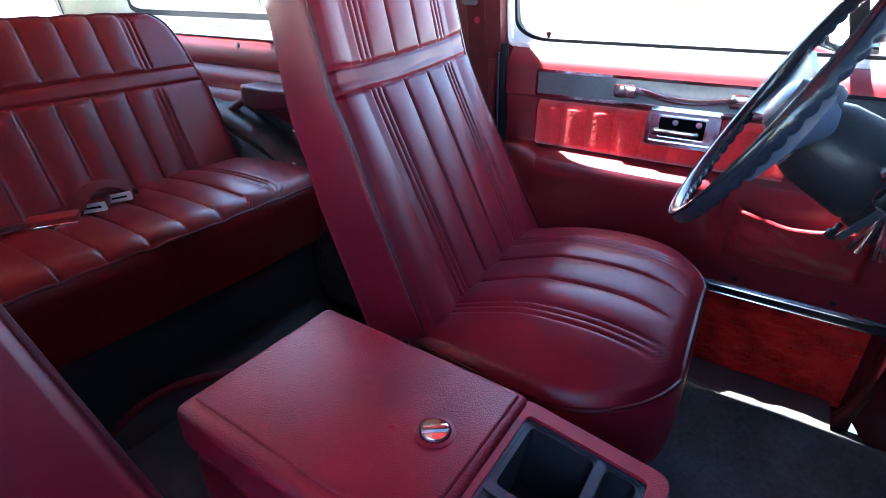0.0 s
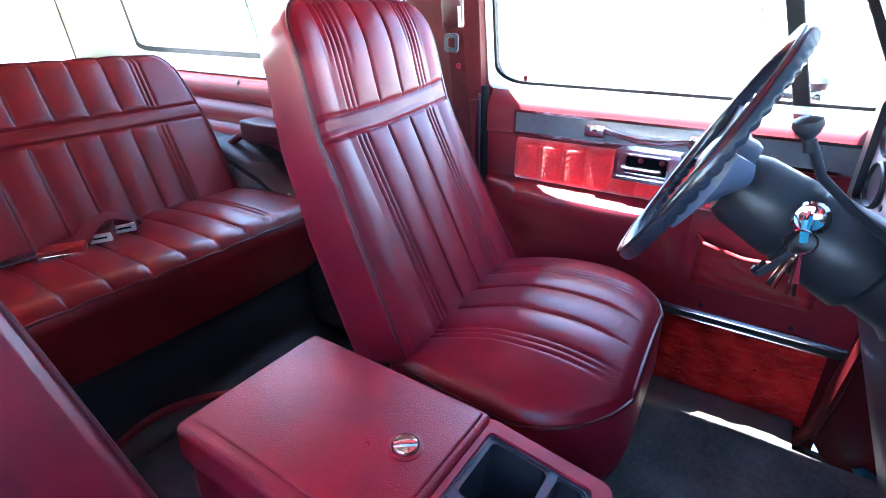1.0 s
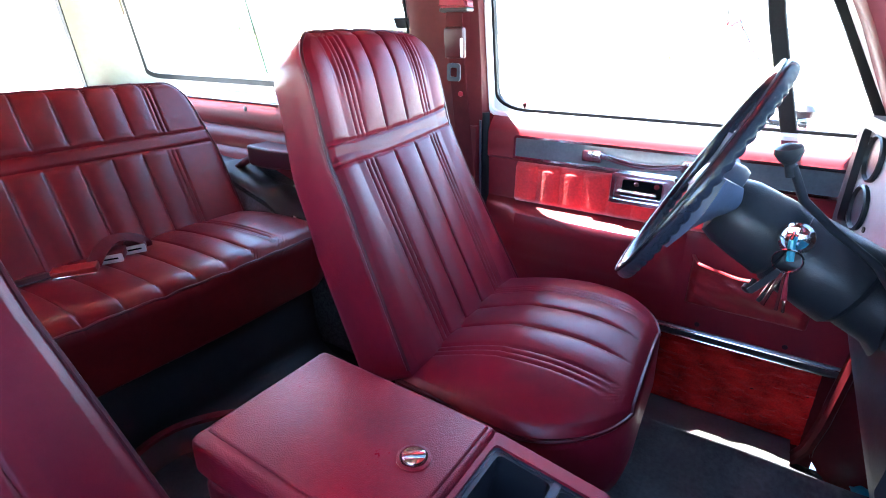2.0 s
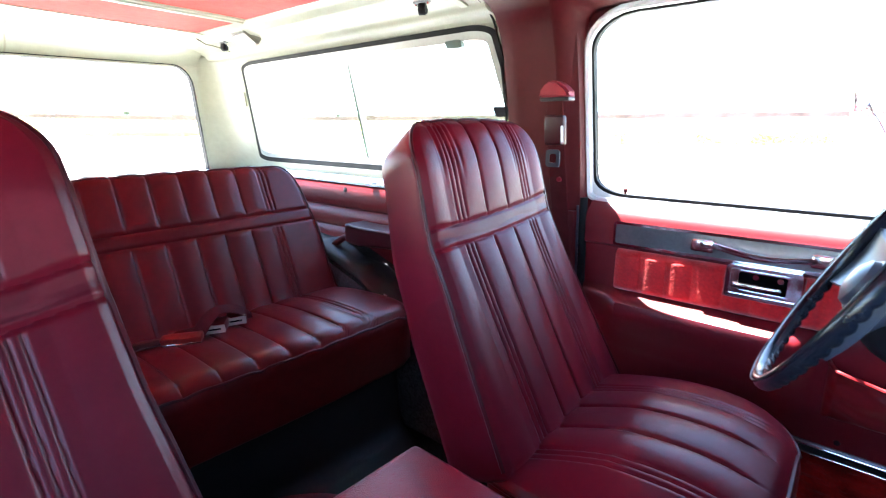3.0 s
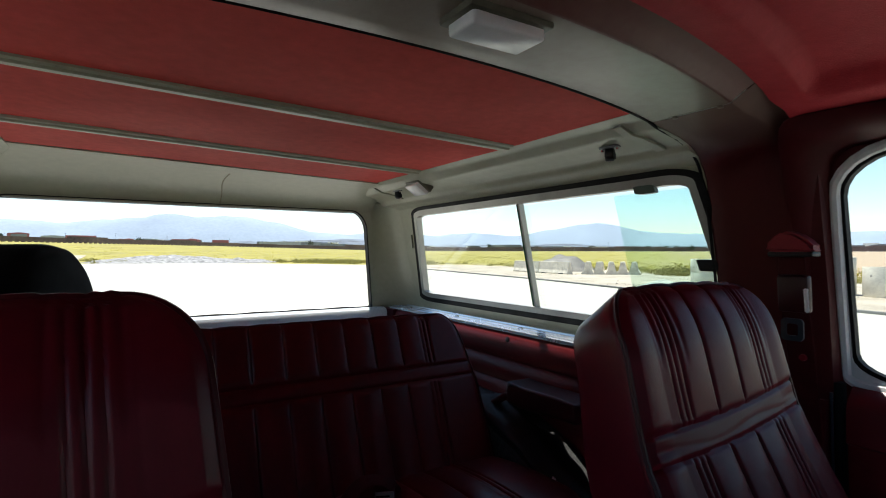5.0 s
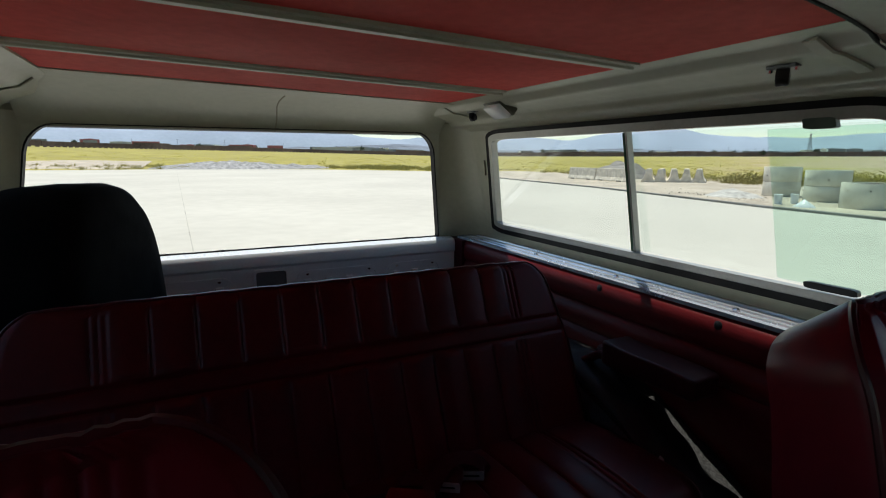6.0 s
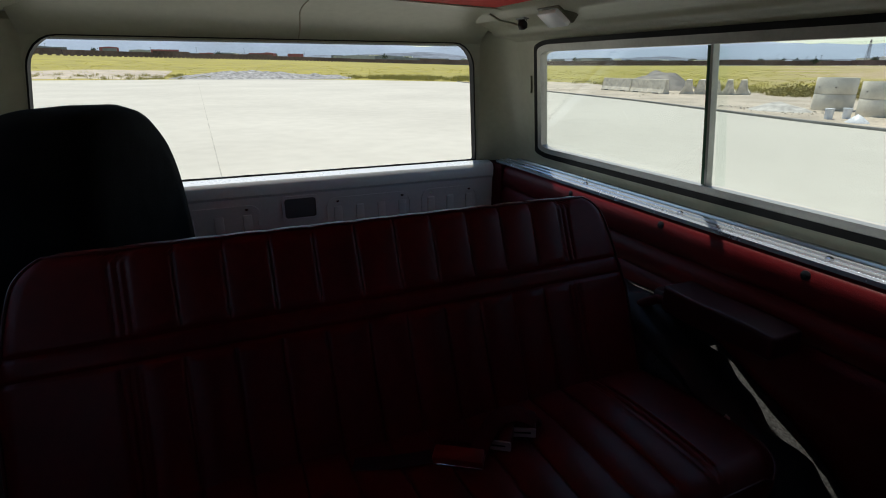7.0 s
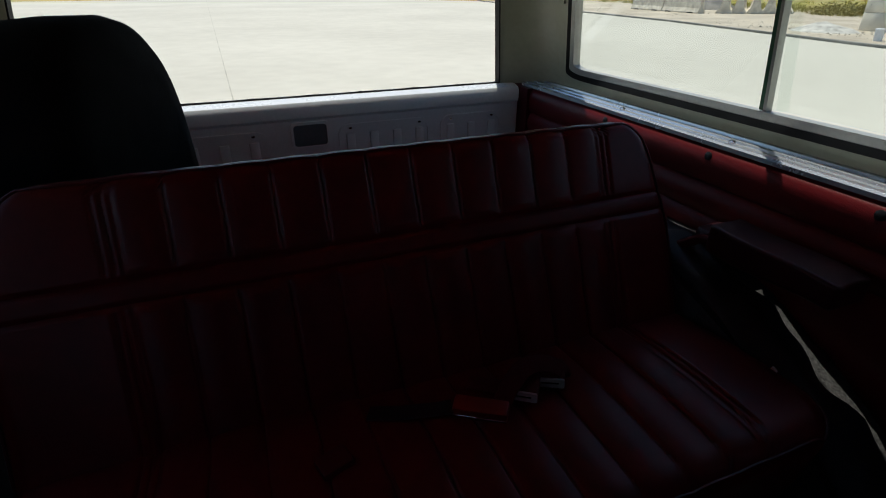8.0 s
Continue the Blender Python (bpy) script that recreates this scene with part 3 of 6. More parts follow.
single("ceiling_front", sheet(frontliner, 90, 90, (0, 0, 0.02)), LINERFRONT, "dark red moulded headliner over the front seats", "ceiling", kind="structure", angle=60)
# painted surround, rolling from the pillar and the roof rail into the door's window frame
def rolled(pts, rounds=3):
    for _ in range(rounds):
        out = [pts[0]]
        for p, q in zip(pts, pts[1:]):
            out += [p.lerp(q, 0.25), p.lerp(q, 0.75)]
        pts = out + [pts[-1]]
    return pts


def at_length(pts, f):
    d = [(b - a).length for a, b in zip(pts, pts[1:])]
    r = f * sum(d)
    for k, x in enumerate(d):
        if r <= x or k == len(d) - 1:
            return pts[k].lerp(pts[k + 1], min(1.0, r / x))
        r -= x


for side, k in ((1, "left"), (-1, "right")):
    V = lambda x, y, z, s=side: Vector((x, s * y, z))
    outer = rolled([V(-0.545, 0.866, 0.775), V(-0.545, 0.846, 0.95), V(-0.542, 0.822, 1.08), V(-0.538, 0.792, 1.18), V(-0.530, 0.750, 1.250), V(-0.505, 0.726, 1.272), V(-0.440, 0.728, 1.270), V(-0.30, 0.735, 1.268), V(0.0, 0.735, 1.264), V(0.14, 0.735, 1.25)])
    inner = rolled([V(-0.487, 0.930, 0.775), V(-0.485, 0.900, 0.95), V(-0.484, 0.872, 1.10), V(-0.482, 0.850, 1.195), V(-0.455, 0.843, 1.226), V(-0.38, 0.842, 1.230), V(-0.25, 0.842, 1.230), V(0.0, 0.842, 1.230), V(0.13, 0.842, 1.230)])

    def surround(u, v, side=side, outer=outer, inner=inner):
        a, b = at_length(outer, u), at_length(inner, u)
        p = a.lerp(b, v)
        bulge = 0.014 * math.sin(math.pi * v) ** 0.8
        p.y -= side * bulge
        p.z -= bulge * 0.6 * min(1.0, max(0.0, (u - 0.35) / 0.12))
        return p
    single("wall_door_surround_%s" % k, sheet(surround, 90, 12, (0, side * 0.004, 0.004)), PAINTRED, "dark red painted surround of the door opening", "wall", kind="structure", angle=60)
# outer roof skin
single("roof_skin", rbox(-2.3, 0.25, -0.80, 0.80, 1.3825, 1.395, 0.005), WHITE, "white painted roof skin", "roof", kind="structure")
for side, k in ((1, "left"), (-1, "right")):
    bm = prism([(side * 0.79, 1.245), (side * 0.86, 1.225), (side * 0.87, 1.26), (side * 0.80, 1.38), (side * 0.78, 1.38)], "x", -0.62, 0.24)
    single("wall_header_%s" % k, bm, PAINTRED, "red painted rail over the door", "wall", kind="structure")
    bm = prism([(side * 0.80, 1.222), (side * 0.83, 1.222), (side * 0.80, 1.38), (side * 0.60, 1.38), (side * 0.60, 1.36), (side * 0.77, 1.34)], "x", -2.32, -0.6)
    single("roof_side_%s" % k, bm, WHITE, "white outer shoulder of the roof", "roof", kind="structure")
single("roof_rear", prism([(-2.29, 1.21), (-2.31, 1.22), (-2.30, 1.38), (-1.9, 1.38), (-1.9, 1.36), (-2.26, 1.34)], "y", -0.8, 0.8), WHITE, "white rear shoulder of the roof", "roof", kind="structure")

# body sides below the belt, behind the doors
for side, k in ((1, "left"), (-1, "right")):
    s = side
    bm = prism([(s * 0.868, 0.0), (s * 0.87, 0.40), (s * 0.858, 0.42), (s * 0.850, 0.46), (s * 0.848, 0.55), (s * 0.852, 0.575), (s * 0.858, 0.58), (s * 0.850, 0.588), (s * 0.840, 0.61), (s * 0.840, 0.635), (s * 0.850, 0.655), (s * 0.858, 0.66), (s * 0.848, 0.666), (s * 0.842, 0.69), (s * 0.842, 0.72), (s * 0.846, 0.737), (s * 0.856, 0.748), (s * 0.868, 0.751), (s * 0.97, 0.751), (s * 1.0, 0.6), (s * 1.0, -0.1), (s * 0.93, -0.1), (s * 0.93, 0)], "x", -2.40, -0.64)
    single("wall_side_%s" % k, bm, SIDERED, "red padded vinyl side panel below the window", "wall", kind="structure", angle=50)
    rail = thing("trim_rail_%s" % k, "ribbed aluminium rail along the body side", "trim", kind="structure")
    prof = [(0.853, 0.752), (0.853, 0.762), (0.862, 0.764), (0.864, 0.761), (0.874, 0.761), (0.876, 0.765), (0.888, 0.765), (0.890, 0.761), (0.902, 0.761), (0.904, 0.766), (0.918, 0.766), (0.92, 0.762), (0.928, 0.762), (0.93, 0.770), (0.945, 0.770), (0.945, 0.752)]
    part("rail", prism([(s * a, b) for a, b in prof], "x", -2.385, -0.66), ALU, rail, smooth=False)
    for x in (-2.21, -1.814, -1.412, -1.026):
        part("bolt", lathe([(0.009, 0), (0.009, 0.004), (0.004, 0.007)], 6, Matrix.Translation((x, s * 0.883, 0.765))), CHROME, rail)
    for x in (-1.84, -1.436, -1.041):
        b = lathe([(0.011, 0), (0.011, 0.002), (0.007, 0.004), (0.003, 0.0045)], 12, axis_at((x, s * 0.8455, 0.730), (0, -s, 0.1)))
        single("panel_screw", b, BLACKPL, "dark screw with cup washer in the red side panel", "screw", "side panel screws")

# ---------------------------------------------------------------- tailgate
tg = thing("tailgate", "white painted steel tailgate with pressed panels, window wound down", "tailgate", kind="structure")
prof = [(-2.45, 0.745), (-2.44, 0.757), (-2.40, 0.757), (-2.372, 0.75), (-2.362, 0.735), (-2.362, 0.70), (-2.37, 0.69), (-2.375, 0.05), (-2.45, 0.03)]
part("panel", prism(prof, "y", -0.83, 0.83), WHITE, tg, angle=35)


def pressed(y0, y1, z0, z1):
    inner, outer = rr(y0 + 0.012, y1 - 0.012, z0 + 0.012, z1 - 0.012, 0.035), rr(y0, y1, z0, z1, 0.04)
    pl = lambda p, q, d: Vector((-2.372 + d, p, q))
    part("pressed_rib", band(inner, outer, pl, -0.004, 0.006), WHITE, tg)
    n = max(2, int((y1 - y0) / 0.075))
    for i in range(n):
        y = y0 + (y1 - y0) * (i + 0.5) / n
        part("pressed_rib", rbox(-2.376, -2.366, y - 0.016, y + 0.016, z0 + 0.03, z1 - 0.035, 0.004), WHITE, tg)
        if i in (0, n - 1):
            part("screw", lathe([(0.006, 0), (0.006, 0.003)], 8, axis_at((-2.371, y, z1 - 0.014), (1, 0, 0))), CHROME, tg)


pressed(-0.42, -0.13, 0.40, 0.665)
pressed(0.11, 0.46, 0.40, 0.665)
pressed(0.50, 0.76, 0.40, 0.665)
pl = lambda p, q, d: Vector((-2.37 + d, p, q))
part("handle_recess", band(rr(-0.045, 0.07, 0.60, 0.675, 0.012), rr(-0.055, 0.08, 0.59, 0.685, 0.016), pl, -0.004, 0.006), WHITE, tg)
part("handle_recess", plate(rr(-0.045, 0.07, 0.60, 0.675, 0.012), pl, -0.004, 0.001), RECESS, tg, "flat grey plate painting the shade in the tailgate handle recess")
part("weatherstrip", tube([(-2.435, -0.78 + 1.56 * i / 30, 0.7575 + 0.0015 * math.sin(i * 1.7)) for i in range(31)], 0.005, 6), RUBBER, tg, "black rubber wiper strip")
for s in (1, -1):
    single("wall_tail_jamb", prism([(s * 0.832, 0.03), (s * 0.832, 0.752), (s * 0.99, 0.752), (s * 0.99, 0.03)], "x", -2.46, -2.30), PAINTRED, "dark red body corner beside the tailgate", "wall", "tailgate jambs", "structure")


# ---------------------------------------------------------------- driver's door
def dlean(z):
    return 0.938 - 0.19 * (z - 0.78)


DR = (0.10, 0.02, 0.05, 0.17)
DX = (-0.476, 0.372, -0.472, 0.135)
DZ = (0.785, 1.217)


def dplace(side):
    def f(u, v, d):
        z = DZ[0] + (DZ[1] - DZ[0]) * v
        x = (DX[0] + (DX[1] - DX[0]) * u) * (1 - v) + (DX[2] + (DX[3] - DX[2]) * u) * v
        return Vector((x, side * (dlean(z) + d), z))
    return f


door = thing("door_1", "closed red vinyl driver's door with velvet insert and chrome handles", "door", kind="structure")
DOORX = (-0.475, 0.42)
DOORPROF = [(1.0, 0.775), (0.95, 0.782), (0.93, 0.777), (0.905, 0.752), (0.896, 0.74), (0.893, 0.73), (0.893, 0.668), (0.902, 0.662), (0.906, 0.56), (0.902, 0.553), (0.860, 0.543), (0.844, 0.533),
        (0.839, 0.517), (0.846, 0.492), (0.872, 0.45), (0.887, 0.420), (0.889, 0.408), (0.897, 0.394), (0.905, 0.375), (0.912, 0.32), (0.916, 0.27), (1.0, 0.26)]
DOORFLAT = [(1.0, 0.775), (0.95, 0.782), (0.93, 0.777), (0.905, 0.752), (0.896, 0.74), (0.893, 0.73), (0.893, 0.668), (0.902, 0.662), (0.907, 0.56), (0.908, 0.553), (0.906, 0.543), (0.905, 0.533),
        (0.905, 0.517), (0.906, 0.492), (0.909, 0.45), (0.911, 0.418), (0.911, 0.408), (0.911, 0.392), (0.911, 0.375), (0.912, 0.32), (0.916, 0.27), (1.0, 0.26)]


def door_panel(side):
    """The ledge runs along the rear half and sinks into the flat front half, with a short vertical step at the join."""
    bm = bmesh.new()
    rows = []
    for x, k in ((DOORX[0], 0), (-0.40, 0), (-0.36, 0), (0.0, 0), (0.018, 0.10), (0.034, 0.40), (0.046, 0.80), (0.056, 1), (0.30, 1), (DOORX[1], 1)):
        if x < -0.37:
            k = 0.85 if x < -0.44 else 0.6
        rows.append([bm.verts.new((x, side * (p[0] + (q[0] - p[0]) * k), p[1] + (q[1] - p[1]) * k)) for p, q in zip(DOORPROF, DOORFLAT)])
    for A, B in zip(rows, rows[1:]):
        for n in range(len(A) - 1):
            bm.faces.new((A[n], A[n + 1], B[n + 1], B[n]))
    bm.faces.new(rows[0])
    bm.faces.new(rows[-1])
    bmesh.ops.recalc_face_normals(bm, faces=bm.faces[:])
    return bm


part("panel", door_panel(1), DOORRED, door, angle=35)
bm = rbox(DOORX[0], DOORX[1], 0.94, 1.0, -0.02, 0.262, 0.004)
part("lower_panel", bm, PAINTRED, door)
def cfn(u, v):
    x, z = -0.40 + 0.785 * u, 0.045 + 0.213 * v
    return Vector((x, 0.936 - 0.005 * noise.noise((x * 40, z * 95, 0)) - 0.004 * noise.noise((x * 130, z * 220, 3)), z))
part("carpet_insert", sheet(cfn, 120, 40, (0, 0.01, 0)), CARPET, door, "shaggy bright red carpet strip")
bm = prism([(0.908, 0.268), (0.904, 0.276), (0.904, 0.288), (0.908, 0.296), (0.918, 0.296), (0.94, 0.262), (0.93, 0.256)], "x", -0.43, 0.41)
moulding = part("moulding", bm, mat("dull_chrome_moulding", (0.14, 0.14, 0.15), 0.33, 1.0, var=0.15, vscale=14), door, "dull chrome moulding along the door bottom", smooth=False)
part("chrome_bead", tube([(-0.43, 0.9035, 0.291), (0.0, 0.9035, 0.291), (0.41, 0.9035, 0.291)], 0.0018, 8), SATIN, moulding, "thin bright bead on the moulding")
part("chrome_bead", tube([(-0.43, 0.9055, 0.271), (0.0, 0.9055, 0.271), (0.41, 0.9055, 0.271)], 0.0014, 8), SATIN, moulding, "thin bright bead on the moulding")
for x in (0.115, 0.30, -0.1, -0.3):
    part("screw", lathe([(0.006, 0), (0.006, 0.002)], 10, axis_at((x, 0.913, 0.312), (0, -1, 0))), BLACKPL, door)
# trim insert
pl = lambda p, q, d: Vector((p, 0.893 - d, q))
trim = part("trim_plate", plate(rr(-0.392, 0.34, 0.672, 0.728, 0.006), pl, -0.002, 0.004), ALUDARK, door, "brushed grey trim plate")
part("trim_edge", band(rr(-0.3885, 0.3365, 0.676, 0.724, 0.004), rr(-0.394, 0.342, 0.6695, 0.7305, 0.008), pl, -0.002, 0.007), CHROME, trim, "thin chrome edge")


def velvet(u, v):
    x, z = -0.385 + 0.53 * u, 0.552 + 0.108 * v
    k = (x + 0.385) / 0.062
    puff = abs(math.sin(math.pi * k)) ** 0.7
    e = min(1, 8 * v, 8 * (1 - v)) ** 0.5
    if -0.13 < x < 0.02 and 0.596 < z:
        puff, e = 0, 0.1
    return Vector((x, 0.9035 - (0.014 + 0.008 * puff) * e - 0.004 * (1 - v) - 0.0007 * noise.noise((x * 180, z * 180, 0)), z))


part("velvet_insert", sheet(velvet, 140, 36, (0, 0.014, 0)), VELVET, door, "tufted bright red velvet insert")
# pull handle
pts = [(-0.165 + 0.205 * i / 24, 0.883 - 0.006 * math.sin(math.pi * i / 24) ** 0.6, 0.706 - 0.004 * i / 24 - 0.012 * math.sin(math.pi * i / 24) ** 1.3) for i in range(25)]
pull = part("pull_bar", tube(pts, 0.009, 10, flat=(0.019, 0.014)), CHROME, door, "chrome pull bar with a red grip line")
for x in (-0.18, 0.047):
    part("handle_mount", rbox(x - 0.026, x + 0.024, 0.872, 0.892, 0.686, 0.716, 0.006), SATIN, pull)
part("pull_bar_inlay", tube([Vector(p) + Vector((0, -0.0075, 0)) for p in pts[3:-3]], 0.002, 6, flat=(0.003, 0.005)), PLASTIC, pull)
# inner release
release = part("release_plate", band(rr(-0.100, -0.010, 0.617, 0.657, 0.004), rr(-0.123, 0.014, 0.601, 0.669, 0.006), pl, -0.012, 0.020), SATIN, door, "chrome surround of the inner release")
part("release_rim", band(rr(-0.117, 0.008, 0.607, 0.663, 0.004), rr(-0.125, 0.016, 0.599, 0.671, 0.008), pl, 0.014, 0.0245), CHROME, release, "raised polished rim")
part("release_rim", band(rr(-0.1005, -0.0095, 0.6165, 0.6575, 0.004), rr(-0.104, -0.006, 0.613, 0.661, 0.005), pl, 0.014, 0.0225), CHROME, release, "raised polished rim")
part("release_back", plate(rr(-0.104, -0.006, 0.613, 0.661, 0.004), pl, -0.012, 0.006), CLOTH, release, "black recess")
part("release_lever", rbox(-0.110, -0.018, 0.862, 0.876, 0.622, 0.634, 0.004, 2), SATIN, release)
for x in (-0.070, -0.024):
    part("screw", lathe([(0.0062, 0), (0.0062, 0.004)], 12, axis_at((x, 0.887, 0.646), (0, -1, 0))), CHROME, door)


# map pocket
def pocket(u, v):
    x, z = 0.078 + 0.250 * u, 0.368 + (0.118 - 0.014 * math.sin(math.pi * u)) * v + 0.005 * math.sin(9 * u + 1) * v
    e = min(1, 14 * u, 14 * (1 - u), 9 * v + 0.25) ** 0.6
    fold = 0.010 * noise.noise((x * 11, z * 22, 1)) + 0.006 * noise.noise((x * 26 + z * 30, z * 34, 2))
    return Vector((x, 0.909 - (0.015 + 0.026 * v + 0.8 * fold) * e, z))


mapp = part("map_pocket", sheet(pocket, 60, 36, (0, 0.004, 0)), POCKETV, door, "sagging glossy red vinyl map pocket")
part("map_pocket_hem", tube([pocket(i / 40, 1.0) + Vector((0, 0.001, 0)) for i in range(41)], 0.0045, 8), POCKETV, mapp)
# lock knob
part("lock_knob", lathe([(0.0065, 0), (0.0065, 0.002), (0.004, 0.003), (0.004, 0.016), (0.0055, 0.02), (0.006, 0.026), (0.003, 0.029)], 12, Matrix.Translation((-0.396, 0.945, 0.779))), PAINTRED, door, "small red lock knob")
# window surround
dp = dplace(1)
part("window_frame", band(rr(0, 1, 0, 1, DR), rr(-0.026, 1.03, -0.045, 1.028, (0.05, 0.02, 0.05, 0.215)), dp, -0.006, 0.014), WHITE, door, "white painted window frame")
part("upper_frame", band(rr(-0.020, 1.02, -0.03, 1.02, (0.05, 0.02, 0.05, 0.21)), rr(-0.10, 1.06, -0.04, 1.16, (0.02, 0.02, 0.02, 0.06)), dp, 0.004, 0.016), PAINTRED, door, "red painted upper door frame")
part("frame_bead", tube([dp(p, q, -0.006) for p, q in rr(-0.015, 1.016, -0.030, 1.017, (0.05, 0.02, 0.05, 0.195))], 0.010, 8, closed=True, up=(0.02, 1, 0.1)), WHITE, door, "rounded white bead of the window frame")
part("window_seal", band(rr(0.008, 0.992, 0.016, 0.984, DR), rr(0, 1, 0, 1, DR), dp, -0.004, 0.014), RUBBER, door, "black rubber seal")
g = part("pane", plate(rr(0.004, 0.996, 0.008, 0.992, DR), dp, 0.006, 0.010), GLASS, door)
g.visible_shadow = False
part("vent_post", tube([(0.085, 0.880, 1.225), (0.140, 0.908, 1.0), (0.203, 0.94, 0.79)], 0.012, 10, flat=(0.022, 0.03), up=(1, 0, 0)), RUBBER, door, "black vent window post")
part("front_frame", tube([(0.137, 0.865, 1.2), (0.255, 0.905, 1.0), (0.372, 0.94, 0.787)], 0.012, 10, flat=(0.03, 0.03), up=(1, 0, 0)), RUBBER, door, "black window channel")

door2 = thing("door_2", "closed red vinyl passenger's door", "door", kind="structure")
part("panel", door_panel(-1), DOORRED, door2, angle=35)
part("lower_panel", rbox(DOORX[0], DOORX[1], -1.0, -0.94, -0.02, 0.262, 0.004), PAINTRED, door2)
dq = dplace(-1)
g = part("pane", plate(rr(0.004, 0.996, 0.008, 0.992, DR), dq, 0.006, 0.010), GLASSDARK, door2, "unseen pane, tinted faintly blue to cool the light through it")
g.visible_shadow = False
part("window_frame", band(rr(0, 1, 0, 1, DR), rr(-0.045, 1.04, -0.045, 1.06, (0.05, 0.02, 0.05, 0.10)), dq, -0.006, 0.014), WHITE, door2)

# outside mirror on its bracket
mir = thing("door_mirror", "chrome door mirror on a bent bracket outside the driver's door", "mirror")
part("bracket", tube([(0.130, 0.985, 0.83), (0.142, 0.99, 0.80), (0.164, 0.995, 0.789), (0.20, 1.0, 0.788), (0.232, 1.005, 0.795)], 0.014, 12, flat=(0.03, 0.022), up=(0, 1, 0)), CHROME, mir)
part("arm", tube([(0.226, 1.01, 0.80), (0.20, 1.08, 0.84), (0.10, 1.15, 0.93), (0.045, 1.19, 1.02)], 0.009, 10), CHROME, mir)
part("ball_joint", lathe([(0.012, -0.016), (0.022, -0.008), (0.024, 0.005), (0.014, 0.016)], 16, Matrix.Translation((0.222, 1.02, 0.817))), BLACKPL, mir)
part("bolt", lathe([(0.008, 0), (0.008, 0.006)], 10, axis_at((0.226, 0.993, 0.795), (0, -1, 0))), CHROME, mir)
mh = axis_at((0.03, 1.2, 1.03), (0.95, 0.0, 0.05))
part("head", lathe([(0.002, 0.02), (0.04, 0.018), (0.062, 0.005), (0.066, -0.006), (0.062, -0.010)], 28, mh), CHROME, mir)
part("mirror_glass", lathe([(0.06, -0.0115), (0.06, -0.0105)], 28, mh), mat("mirror_silver", (0.9, 0.9, 0.9), 0.02, 1.0, var=0.01), mir)

